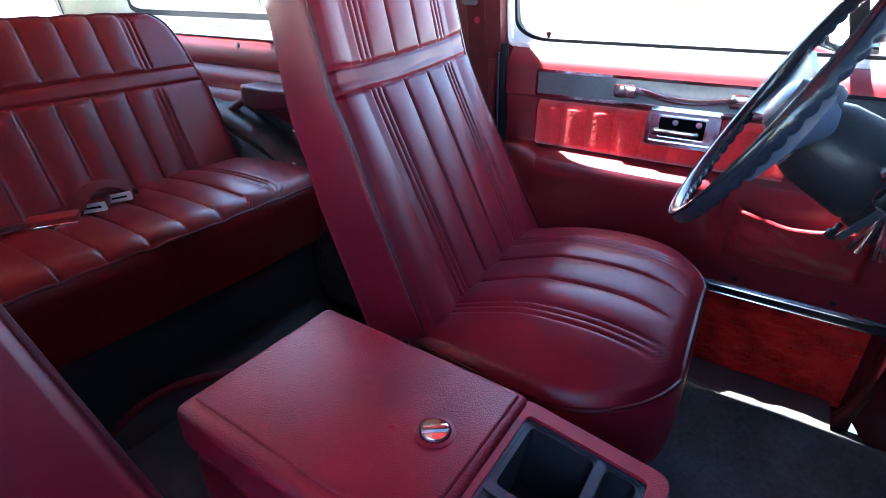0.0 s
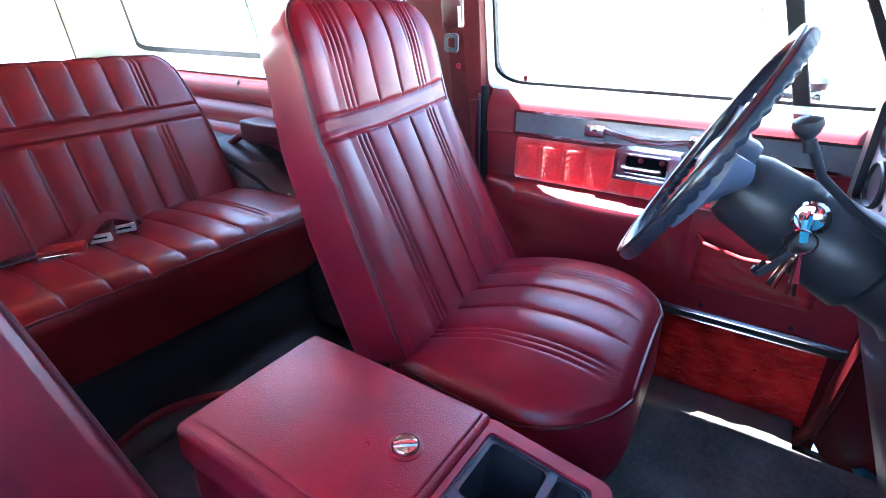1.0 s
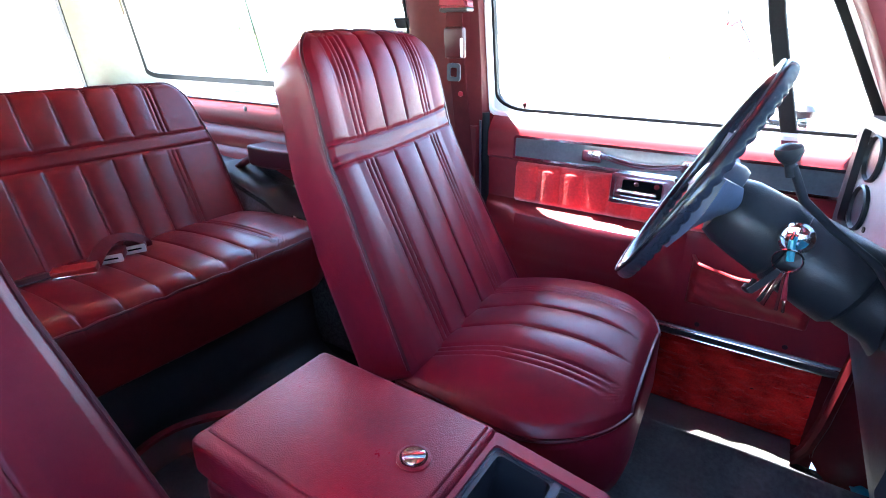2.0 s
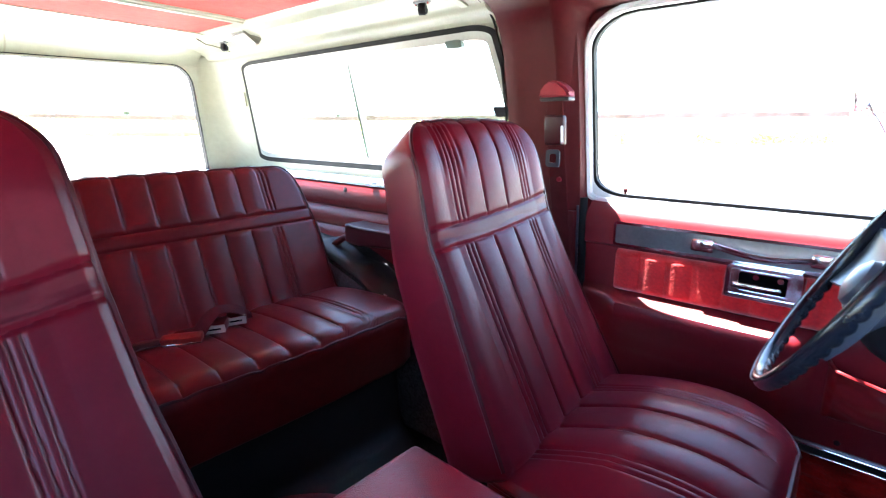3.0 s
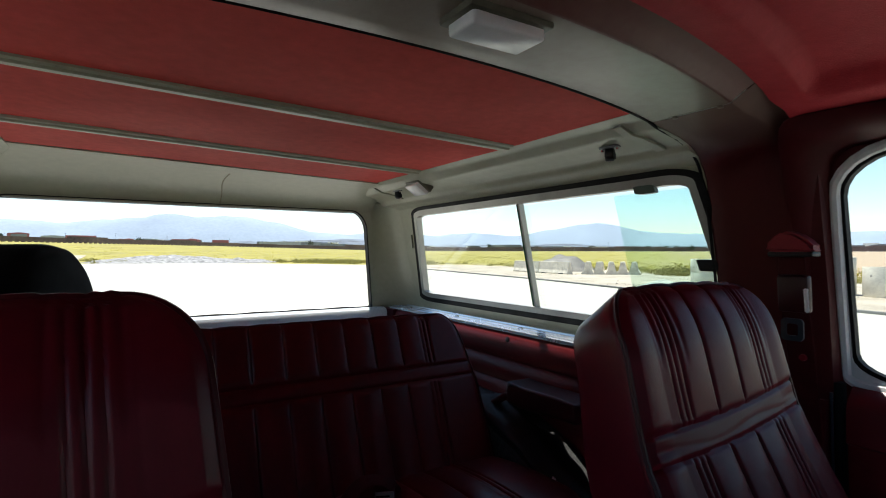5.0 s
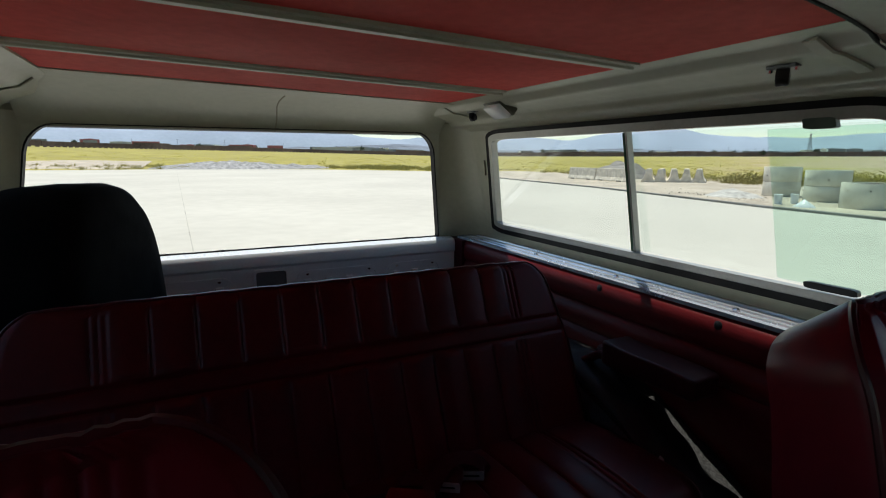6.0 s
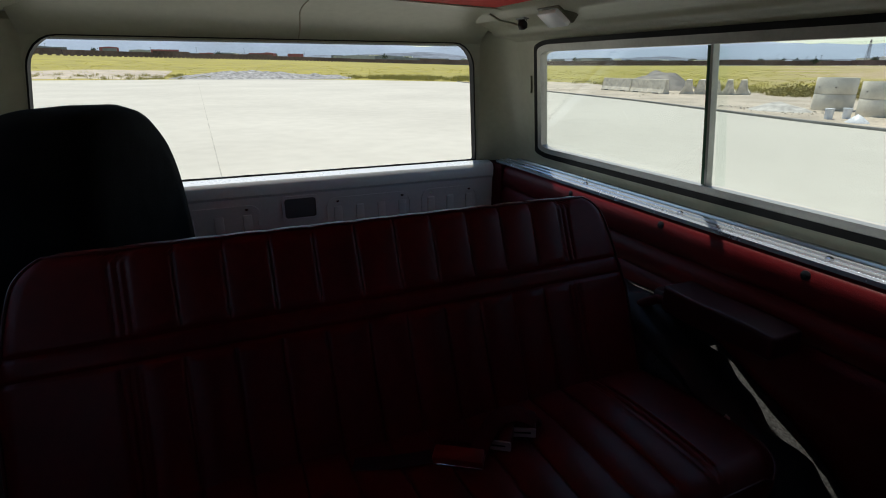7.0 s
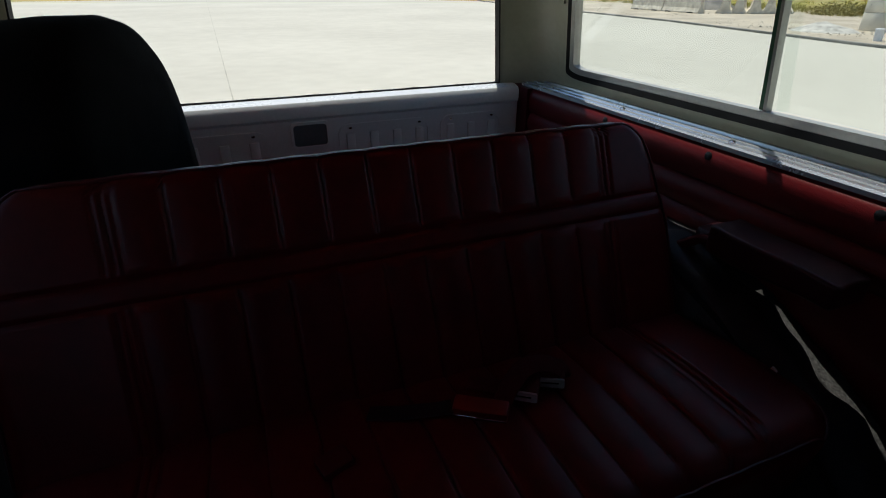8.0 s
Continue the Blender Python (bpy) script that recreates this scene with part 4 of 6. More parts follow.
# ---------------------------------------------------------------- pillars, sill, kick panel
for s, k in ((1, "left"), (-1, "right")):
    bm = prism([(-0.70, 0.0), (-0.70, 0.745), (-0.50, 0.745), (-0.505, 0.45), (-0.515, 0.0)], "y", s * 0.872, s * 0.99)
    single("wall_pillar_base_%s" % k, bm, PAINTRED, "dark red lower pillar behind the front door", "wall", kind="structure")
    single("wall_door_jamb_%s" % k, prism([(-0.54, 0.0), (-0.54, 0.80), (-0.4765, 0.80), (-0.4765, 0.0)], "y", s * 0.93, s * 0.985), PAINTRED, "dark red door jamb at the rear of the front door", "wall", kind="structure")
    bm = tube([(-0.489, s * 0.90, 0.78), (-0.487, s * 0.905, 0.6), (-0.485, s * 0.91, 0.35), (-0.485, s * 0.92, 0.05)], 0.012, 10)
    single("trim_weatherstrip_%s" % k, bm, RUBBER, "black rubber weatherstrip in the door opening", "trim", kind="structure")
    bm = tube([(-0.496, s * 0.885, 0.76), (-0.495, s * 0.89, 0.6), (-0.495, s * 0.893, 0.4), (-0.495, s * 0.90, 0.05)], 0.003, 8)
    single("trim_pinch_%s" % k, bm, GREYPL, "blue grey flange of the door opening", "trim", kind="structure")
    bm = prism([(s * 0.800, 0.0), (s * 0.803, 0.050), (s * 0.812, 0.058), (s * 0.85, 0.062), (s * 0.90, 0.064), (s * 0.931, 0.060), (s * 0.935, 0.0)], "x", -0.5, 0.365)
    single("sill_plate_%s" % k, bm, SILL, "scuffed light metal sill plate", "sill", kind="structure")
    single("wall_rocker_%s" % k, rbox(-0.7, 0.9, s * 0.965 - 0.035, s * 0.965 + 0.035, -0.15, -0.021, 0.01), WHITE, "white outer sill", "wall", kind="structure")

    def felt(u, v, s=s):
        x, y = -0.34 + 1.24 * u, 0.20 + 0.625 * v
        z = 0.006 + 0.050 * max(0.0, min(1, (y - 0.72) / 0.08)) ** 1.5 + 0.010 * max(0, noise.noise((x * 5, y * 6, 2))) + 0.006 * noise.noise((x * 11 + y * 5, y * 9, 3)) * (1 - v ** 4)
        z += 0.14 * max(0.0, min(1, (0.30 - y) / 0.10)) ** 1.3
        return Vector((x, s * (y - 0.006 * math.sin(x * 17) * (v == 1)), z + 0.006))
    single("floor_mat", sheet(felt, 70, 40, (0, 0, -0.006)), FRONTMAT, "loose charcoal felt mat rumpled over the footwell floor", "floor mat", "footwell mats")
    # windscreen pillar
    bm = tube([(0.44, s * 0.90, 0.70), (0.40, s * 0.895, 0.80), (0.30, s * 0.865, 1.0), (0.175, s * 0.82, 1.22), (0.13, s * 0.80, 1.28)], 0.04, 12, flat=(0.09, 0.06), up=(0.5, 0, 1))
    single("wall_screen_pillar_%s" % k, bm, PAINTRED, "red painted windscreen pillar", "wall", kind="structure")
    # kick panel with rolled edge
    bm = prism([(0.425, 0.03), (0.40, 0.06), (0.405, 0.2), (0.43, 0.45), (0.44, 0.72), (0.95, 0.72), (0.95, 0.0), (0.45, 0.0)], "y", s * 0.885, s * 0.98)
    bmesh.ops.bevel(bm, geom=list(bm.edges), offset=0.008, segments=2, affect="EDGES")
    single("wall_kick_%s" % k, bm, PAINTRED, "dark red kick panel ahead of the door", "wall", kind="structure")
    single("trim_kick_edge_%s" % k, tube([(0.44, s * 0.878, 0.62), (0.425, s * 0.878, 0.40), (0.405, s * 0.878, 0.17), (0.392, s * 0.878, 0.09), (0.372, s * 0.878, 0.05), (0.35, s * 0.88, 0.03)], 0.014, 8), PAINTRED, "rolled red edge of the kick panel", "trim", kind="structure")
single("wall_firewall", rbox(0.93, 0.97, -0.98, 0.98, -0.05, 0.75, 0.005), BLACKPL, "black firewall behind the dash", "wall", kind="structure")
single("wall_cowl", prism([(0.44, 0.74), (0.46, 0.755), (1.4, 0.74), (1.4, 0.70), (0.46, 0.70)], "y", -0.98, 0.98), WHITE, "white cowl and bonnet ahead of the windscreen", "bonnet", kind="structure")
single("wall_screen_header", prism([(0.12, 1.25), (0.10, 1.30), (0.14, 1.38), (0.26, 1.36), (0.20, 1.26)], "y", -0.80, 0.80), PAINTRED, "red rail over the windscreen", "wall", kind="structure")
g = single("window_screen", plate(rr(-0.80, 0.80, 0.0, 1.0, 0.02), lambda p, q, d: Vector((0.44 - 0.27 * q + d, p * (1 - 0.06 * q), 0.76 + 0.49 * q)), 0, 0.005), GLASSSCREEN, "unseen windscreen, its glass darkened to cut the light from ahead", "window", kind="structure")
g.visible_shadow = False

# ---------------------------------------------------------------- dash
dash = thing("dashboard", "black padded dashboard with a silver instrument bezel", "dashboard")
bm = prism([(0.38, 0.62), (0.345, 0.68), (0.335, 0.80), (0.345, 0.85), (0.37, 0.865), (0.45, 0.83), (0.9, 0.77), (0.9, 0.45), (0.55, 0.45)], "y", -0.86, 0.74)
bmesh.ops.bevel(bm, geom=[e for e in bm.edges], offset=0.012, segments=3, affect="EDGES")
part("body", bm, BLACKPL, dash)
bm = prism([(0.375, 0.45), (0.345, 0.55), (0.352, 0.66), (0.42, 0.66), (0.6, 0.4)], "y", 0.2, 0.74)
part("lower_cover", bm, BLACKPL, dash)
bf = frame_matrix((0.316, 0.640, 0.765), (0.16, -0.985, 0.0), (0.0, 0, 1.0))
dpl = lambda p, q, d: bf @ Vector((p, q, d))
part("housing", band(rr(-0.032, 0.30, -0.073, 0.075, 0.010), rr(-0.055, 0.32, -0.100, 0.094, 0.03), dpl, -0.05, 0.014), BLACKPL, dash)
part("bezel", plate(rr(-0.034, 0.30, -0.075, 0.077, 0.010), dpl, -0.03, 0.003), BEZEL, dash, "silver bezel")
for q in (0.038, -0.037):
    m = bf @ Matrix.Translation((0.022, q, 0.003))
    part("gauge_ring", lathe([(0.035, 0), (0.035, 0.005), (0.032, 0.007), (0.029, 0.001), (0.029, -0.001)], 28, m), BLACKPL, dash)
    part("gauge_face", lathe([(0.0295, 0.0005), (0.0295, 0.002)], 28, m), GREYPL, dash)
for q in (0.058, -0.058):
    for p in (-0.022, 0.066):
        part("screw", lathe([(0.0045, 0.003), (0.0045, 0.005)], 10, bf @ Matrix.Translation((p, q, 0))), BLACKPL, dash)

# steering column, wheel and lever
AX = Vector((0.889, 0, -0.458))
WC = Vector((0.108, 0.44, 0.770))
col = thing("steering_column", "black steering column with ignition lock and column lever", "steering column")
cm = axis_at(WC, AX)
part("shroud", lathe([(0.030, 0.036), (0.044, 0.042), (0.050, 0.060), (0.055, 0.128), (0.053, 0.133)], 36, cm), BLACKPL, col, "black upper shroud")
part("housing", lathe([(0.052, 0.134), (0.056, 0.139), (0.060, 0.21), (0.060, 0.225), (0.054, 0.232)], 28, cm), BLACKPL, col)
part("jacket", lathe([(0.05, 0.23), (0.05, 0.28), (0.06, 0.30), (0.07, 0.42), (0.06, 0.60)], 28, cm), BLACKPL, col)
lockm = axis_at((0.238, 0.385, 0.735), (-0.25, -0.85, 0.42))
part("ignition_lock", lathe([(0.02, 0), (0.02, 0.010), (0.016, 0.014), (0.012, 0.012)], 20, lockm), CHROME, col, "chrome ignition lock")
kp = lockm @ Vector((0, 0, 0.024))
part("key", rbox(-0.002, 0.002, -0.006, 0.006, -0.004, 0.02, 0.001, 1, lockm @ Matrix.Translation((0, 0, 0.01))), CHROME, col)
part("key_cap", tube([kp, kp + Vector((0.0, -0.004, -0.012)), kp + Vector((0.002, -0.006, -0.03))], 0.0045, 8), TEAL, col, "teal key cover")
part("turn_lever", tube([WC + AX * 0.10 + Vector((0, 0.04, 0.0)), WC + AX * 0.08 + Vector((-0.01, 0.12, 0.01)), WC + AX * 0.06 + Vector((-0.02, 0.2, 0.02))], 0.005, 8), BLACKPL, col)
part("tilt_knob", lathe([(0.004, 0), (0.003, 0.010), (0.007, 0.012), (0.007, 0.019), (0.004, 0.021)], 14, axis_at(WC + AX * 0.13 + Vector((-0.02, -0.03, -0.05)), (-0.3, -0.6, -0.5))), BLACKPL, col)
lb = WC + AX * 0.29 + Vector((0, -0.06, 0.0))
lv = [lb, lb + Vector((-0.004, -0.02, 0.03)), Vector((0.312, 0.34, 0.735)), Vector((0.262, 0.315, 0.775)), Vector((0.228, 0.294, 0.808)), Vector((0.210, 0.282, 0.845))]
part("shift_lever", tube(lv, 0.0048, 10), BLACKPL, col, "black gear lever")
part("lever_base", rbox(-0.02, 0.02, -0.02, 0.02, -0.015, 0.02, 0.008, 2, axis_at(lb, lv[1] - lb)), BLACKPL, col)
part("shift_knob", lathe([(0.0045, -0.014), (0.0052, 0.0), (0.010, 0.005), (0.0135, 0.012), (0.0125, 0.018), (0.005, 0.021)], 24, axis_at((0.207, 0.281, 0.847), (-0.25, -0.15, 1))), BLACKPL, col, "round black lever knob")

keys = thing("key_ring", "bunch of keys with black and red tags on a steel ring", "keys")
rc = kp + Vector((0.0, -0.008, -0.03))
part("ring", tube([rc + Vector((0.016 * math.cos(a), -0.004 * math.sin(a), 0.016 * math.sin(a))) for a in [i * math.pi / 10 for i in range(20)]], 0.0013, 6, closed=True, up=(0, 1, 0)), CHROME, keys)
for dx, dy, ln, w, mt in ((-0.026, 0.0, 0.036, 0.009, BLACKPL), (-0.012, -0.006, 0.045, 0.005, CHROME), (0.001, -0.004, 0.05, 0.004, SATIN), (0.006, -0.002, 0.036, 0.006, PLASTIC), (-0.016, 0.004, 0.05, 0.006, CHROME), (0.008, 0.001, 0.055, 0.004, SATIN)):
    a = rc + Vector((dx * 0.2, dy, -0.014))
    b = a + Vector((dx, dy, -ln))
    part("key_tag" if mt is not CHROME else "key", tube([a, a.lerp(b, 0.4), b], 0.003, 8, flat=(w, 0.003), up=(0, 1, 0)), mt, keys)

wheel = thing("steering_wheel", "dark hard plastic steering wheel with finger grips", "steering wheel")
AXW = Vector((0.883, 0.060, -0.465)).normalized()
WW = Vector((0.109, 0.418, 0.790))
R = 0.174
wm = axis_at(WW, AXW)
N = 432
bm = bmesh.new()
rows = []
for i in range(N):
    a = 2 * math.pi * i / N
    bump = 0.0032 * abs(math.sin(a * 29)) ** 0.7
    c = Vector((math.cos(a), math.sin(a), 0))
    row = []
    for j in range(14):
        b = 2 * math.pi * j / 14
        w = max(0.0, math.sin(b)) ** 1.5                      # grips on the side away from the driver
        r = 0.0080 + bump * w
        row.append(bm.verts.new(wm @ (c * (R - 0.0100 + r * math.cos(b)) + Vector((0, 0, -0.001 + 1.1 * r * math.sin(b))))))
    rows.append(row)
for i in range(N):
    A, B = rows[i], rows[(i + 1) % N]
    for j in range(14):
        bm.faces.new((A[j], A[(j + 1) % 14], B[(j + 1) % 14], B[j]))
part("rim", bm, mat("dark_hard_plastic", (0.010, 0.012, 0.018), 0.22, var=0.2), wheel, "dark rim with finger grips")
part("rim_seam", tube([wm @ Vector(((R - 0.006) * math.cos(2 * math.pi * i / 120), (R - 0.006) * math.sin(2 * math.pi * i / 120), -0.0095)) for i in range(120)], 0.0012, 6, closed=True), BLACKPL, wheel)
side_v = Vector((0.06, -0.998, 0.0))
side_v = (side_v - AXW * side_v.dot(AXW)).normalized()
down_v = AXW.cross(side_v).normalized()
if down_v.z > 0:
    down_v = -down_v
WHEELPAD = mat("slate_blue_hard_plastic", (0.050, 0.062, 0.085), 0.35, spec=0.45, var=0.12, vscale=12, grain=0.1, gscale=400)
# recessed hub with a soft horn cap, and two broad dished spokes
part("hub", lathe([(0.02, 0.010), (0.034, 0.012), (0.041, 0.022), (0.043, 0.040), (0.040, 0.048), (0.03, 0.050)], 36, wm), WHEELPAD, wheel, "slate blue hub")
part("horn_cap", lathe([(0.002, -0.004), (0.018, -0.002), (0.029, 0.004), (0.032, 0.012), (0.031, 0.018)], 32, wm), WHEELPAD, wheel)
for s in (1, -1):
    def spoke(u, v, s=s):
        # u from hub to rim, v across; the arm widens downwards towards the rim
        lo, hi = 0.018 + 0.034 * u, -0.026 - 0.022 * u
        along_v = hi + (lo - hi) * v
        depth = 0.036 * (1 - u) ** 1.4 + 0.002 + 0.010 * math.sin(math.pi * v) * (1 - 0.5 * u)
        reach = 0.036 + (math.sqrt((R - 0.012) ** 2 - along_v ** 2) - 0.036) * u
        return WW + side_v * (s * reach) + down_v * along_v + AXW * depth
    part("spoke", sheet(spoke, 14, 12, AXW * 0.012), WHEELPAD, wheel, "broad dished slate blue spoke")


# ---------------------------------------------------------------- seats
def seat_relief(s, soft=1.0):
    g = 0.0
    for c in (-0.118, 0.118):
        for k in (-0.013, 0.0, 0.013):
            g += dip(s, c + k, 0.0026, 0.0030)
    for c in (-0.038, 0.038):
        g += dip(s, c, 0.0028, 0.0042)
    k = abs(s)
    if k < 0.038:
        g += soft * 0.0042 * math.cos(math.pi * s / 0.076) ** 0.7
    elif k < 0.105:
        g += soft * 0.0042 * abs(math.sin(math.pi * (k - 0.038) / 0.067)) ** 0.7
    return g


def back_relief(s, t):
    band_t = 0.105 + 0.07 * s + 0.2 * s * s          # height of the cross band above the middle
    d = t - band_t
    k = min(1, max(0, abs(d) - 0.018) / 0.012)
    far = min(1, max(0, abs(d) - 0.018) / 0.05)
    g = seat_relief(s * 1.08, far ** 0.7) * (k if far < 1 else 1) * (0.75 if d > 0 else 1)
    for e in (-0.019, 0.019):
        g += dip(d, e, 0.0034, 0.0036)
    top = min(1.0, max(0.0, (t - 0.19) / 0.07))               # puffed pleats where the panel rolls over the top
    for k in (-0.109, -0.085, 0.085, 0.109, -0.134, 0.134):
        g += top * dip(s, k, 0.0040, 0.0025)
    side = abs(s)
    if 0.142 < side < 0.205:
        g += 0.005 * math.sin(math.pi * (side - 0.142) / 0.063) * min(1.0, abs(d) / 0.03)
    g += dip(d, -0.006 + 0.004 * math.sin(31 * s), 0.004, 0.0008) + 0.0004 * math.sin(55 * s + 1)
    return g


def bucket_seat(yc, lift=0.0, cant=0.0):
    seat = thing("bucket_chair", "high-backed oxblood vinyl bucket seat with pleated panels", "seat", "front bucket seats")
    # cushion: across y, along x to the front
    up = Matrix.Translation((0, 0, lift))
    inb = math.copysign(1, yc)                                 # the inboard front corner reaches further forward
    cmx = up @ frame_matrix((-0.115, yc - 0.005 * inb, 0.336), (0.05 * inb, -1, -0.078 * inb), (1, -0.07 * inb, 0.155))
    bulge = lambda q: ((q + math.sqrt(q * q + 0.003)) / 2) ** 0.7
    dome = lambda s, t: 0.060 * bulge(1 - abs(s / 0.25) ** 3 - max(0.0, t / 0.2225) ** 2.6) * (1 - 0.95 * max(0.0, -t / 0.2225) ** 1.3)
    cush = Pad(cmx, 0.445, 0.238, 0.185, lambda s, t: seat_relief(s * (1 + 0.25 * t)) * min(1.0, max(0.0, (0.205 - t) / 0.06)), rc=0.168, rc0=0.03, re=0.020, rb=0.045, taper=0.03, tuck=0.012, seam=0.002,
               wfn=lambda t: 1.03 - 0.22 * max(0.0, (0.29 - t) / 1.29) ** 2,
               bend=lambda s, t: dome(s, t) + 0.004 * math.sin(9 * t + 6 * s) * max(0.0, 1 - abs(s / 0.25) ** 4))
    pad = part("cushion", cush.mesh(200, 60), VINYL, seat)
    part("piping", cush.piping(0.004, 0.0036, 0.03, 0.001), PIPING, pad, "dark red piping cord")
    # back: reclined below the cross band, more upright above it
    kink = lambda t: 0.25 * (math.hypot(t - 0.10, 0.03) + (t - 0.10)) / 2
    bk = up @ frame_matrix((-0.404, yc + math.copysign(0.022, yc), 0.691), (0, 1, -cant), (-0.470, cant, 0.883)) @ Matrix.Translation((0, 0, -0.080))
    back = Pad(bk, 0.645, 0.207, 0.15, lambda s, t: back_relief(s, t), scallop=0.7, taper=0.044, tuck=0.012, rc=0.078, rc0=0.02, re=0.018, rb=0.032, seam=0.0035,
               wfn=lambda t: 1.0 + 0.12 * max(0, -t) - 0.04 * max(0, (t + 0.2) / 1.2) - 0.02 * max(0, (t - 0.3) / 0.7),
               bend=lambda s, t: 0.010 * (1 - (s / 0.24) ** 2) - 0.010 + kink(t) - 0.034 * max(0, (t - 0.20) / 0.1225) ** 2.3)
    pad = part("backrest", back.mesh(200, 250), VINYL, seat)
    part("piping", back.piping(0.004, 0.0038, 0.02, 0.001), PIPING, pad, "dark red piping cord")
    part("frame", rbox(-0.30, 0.02, yc - 0.20, yc + 0.20, 0.10, 0.28 + lift, 0.02), BLACKPL, seat)
    for s in (-1, 1):
        part("seat_track", rbox(-0.34, 0.02, yc + s * 0.18 - 0.02, yc + s * 0.18 + 0.02, 0.0, 0.10, 0.006), BLACKPL, seat)
    return seat


bucket_seat(0.460)
bucket_seat(-0.379, 0.012, -0.05)


def rounded_path(pts, rounds=3):
    for _ in range(rounds):
        out = [pts[0]]
        for p, q in zip(pts, pts[1:]):
            out += [tuple(0.75 * u + 0.25 * v for u, v in zip(p, q)), tuple(0.25 * u + 0.75 * v for u, v in zip(p, q))]
        pts = out + [pts[-1]]
    return pts


hp = thing("seat_hoop", "red painted curved seat support on the floor", "bracket")
part("hoop", tube(rounded_path([(-0.90, -0.09, 0.0), (-0.885, -0.05, 0.06), (-0.864, -0.007, 0.105), (-0.834, 0.071, 0.145), (-0.777, 0.156, 0.155), (-0.72, 0.25, 0.13), (-0.68, 0.32, 0.06), (-0.67, 0.34, 0.0)]), 0.008, 10, flat=(0.022, 0.010)), PAINTRED, hp)


# rear bench
def bench_relief(s, t):
    g = 0.0
    for c in (-0.462, 0.462):
        for k in (-0.014, 0.0, 0.014):
            g += dip(s, c + k, 0.003, 0.004)
    for i in range(10):
        g += dip(s, -0.376 + 0.0836 * i, 0.0025, 0.0035)
    if abs(s) < 0.45:
        g += 0.0050 * abs(math.cos(math.pi * s / 0.0836)) ** 0.8
    return g


def bench_back_relief(s, t):
    d = t - 0.055
    k = min(1, max(0, abs(d) - 0.02) / 0.018)
    g = bench_relief(s, t) * k
    for e in (-0.02, 0.02):
        g += dip(d, e, 0.004, 0.005)
    g += 0.001 * math.exp(-(d / 0.014) ** 2)
    return g


bench = thing("rear_bench", "oxblood vinyl rear bench seat with pleated panels", "bench seat")
bm_ = frame_matrix((-1.075, 0.016, 0.338), (0, -1, 0), (1, 0, 0.06))
cush = Pad(bm_, 0.42, 0.655, 0.215, lambda s, t: bench_relief(s + 0.017, t), rc=0.09, rc0=0.03, re=0.045, rb=0.02, taper=0.02, tuck=0.035, bend=lambda s, t: 0.014 * (1 - (t / 0.21) ** 2) - 0.004 + 0.003 * math.sin(8 * s + 5 * t))
pad = part("cushion", cush.mesh(400, 44), BENCHV, bench)
part("piping", cush.piping(0.006, 0.0032, 0.05), PIPING, pad, "dark red piping cord")
bk = frame_matrix((-1.330, 0.014, 0.628), (0, 1, 0), (-0.40, 0, 0.917)) @ Matrix.Translation((0, 0, -0.055))
back = Pad(bk, 0.48, 0.641, 0.11, lambda s, t: bench_back_relief(s - 0.017, t), scallop=0.3, rc=0.06, rc0=0.03, re=0.03, rb=0.03, wfn=lambda t: 1.0 - 0.06 * max(0, t) - 0.03 * max(0, (t - 0.5) / 0.5) ** 2)
pad = part("backrest", back.mesh(400, 130), BENCHV, bench)
part("piping", back.piping(0.008, 0.0026, 0.03), PIPING, pad, "dark red piping cord")
riser = [(-1.27, 0.0), (-1.27, 0.26), (-0.975, 0.26), (-0.965, 0.25), (-0.955, 0.12), (-0.945, 0.07), (-0.925, 0.035), (-0.89, 0.012), (-0.83, 0.002), (-0.83, 0.0)]
part("base", prism(riser, "y", -0.62, 0.645), RISER, bench, "black rubber covered seat riser", angle=50)

# lap belts on the bench
lap = thing("lap_belt", "oxblood lap belt with two metal buckles lying on the bench", "seat belt")
BUCKLE = mat("dark_red_buckle_plastic", (0.06, 0.005, 0.006), 0.45, spec=0.2, var=0.1, vscale=20)
part("webbing", tube(rounded_path([(-1.115, 0.125, 0.464), (-1.135, 0.155, 0.488), (-1.150, 0.19, 0.503), (-1.148, 0.232, 0.499), (-1.130, 0.262, 0.482), (-1.135, 0.262, 0.462)]), 0.01, 10, flat=(0.034, 0.003), up=(0.4, 0, 1)), WEB, lap)
part("webbing", tube(rounded_path([(-1.20, 0.10, 0.452), (-1.175, 0.125, 0.458), (-1.16, 0.145, 0.460), (-1.145, 0.158, 0.460)]), 0.01, 10, flat=(0.034, 0.003), up=(0.1, 0, 1)), WEB, lap)
for x, y, z, a in ((-1.118, 0.168, 0.464, -38), (-1.128, 0.230, 0.466, -32)):
    m = pose(x, y, z, 4, 6, a)
    b = part("buckle", rbox(-0.052, 0.0, -0.026, 0.026, -0.010, 0.011, 0.004, 2, m), BUCKLE, lap)
    face = lambda p, q, d, m=m: m @ Vector((d, p, q))
    part("buckle_plate", band(rr(-0.016, 0.016, -0.002, 0.0035, 0.001), rr(-0.026, 0.026, -0.010, 0.011, 0.003), face, -0.002, 0.002), ALUFRAME, b, "bright metal buckle plate")
    part("buckle_slot", plate(rr(-0.017, 0.017, -0.003, 0.0045, 0.001), face, -0.002, 0.0006), CLOTH, b, "dark slot")
red = part("buckle", rbox(-0.047, 0.047, -0.017, 0.017, -0.008, 0.010, 0.004, 2, pose(-1.118, 0.088, 0.465, 6, -2, 55)), mat("bright_red_buckle", (0.15, 0.008, 0.007), 0.35, spec=0.3), lap, "red plastic buckle")
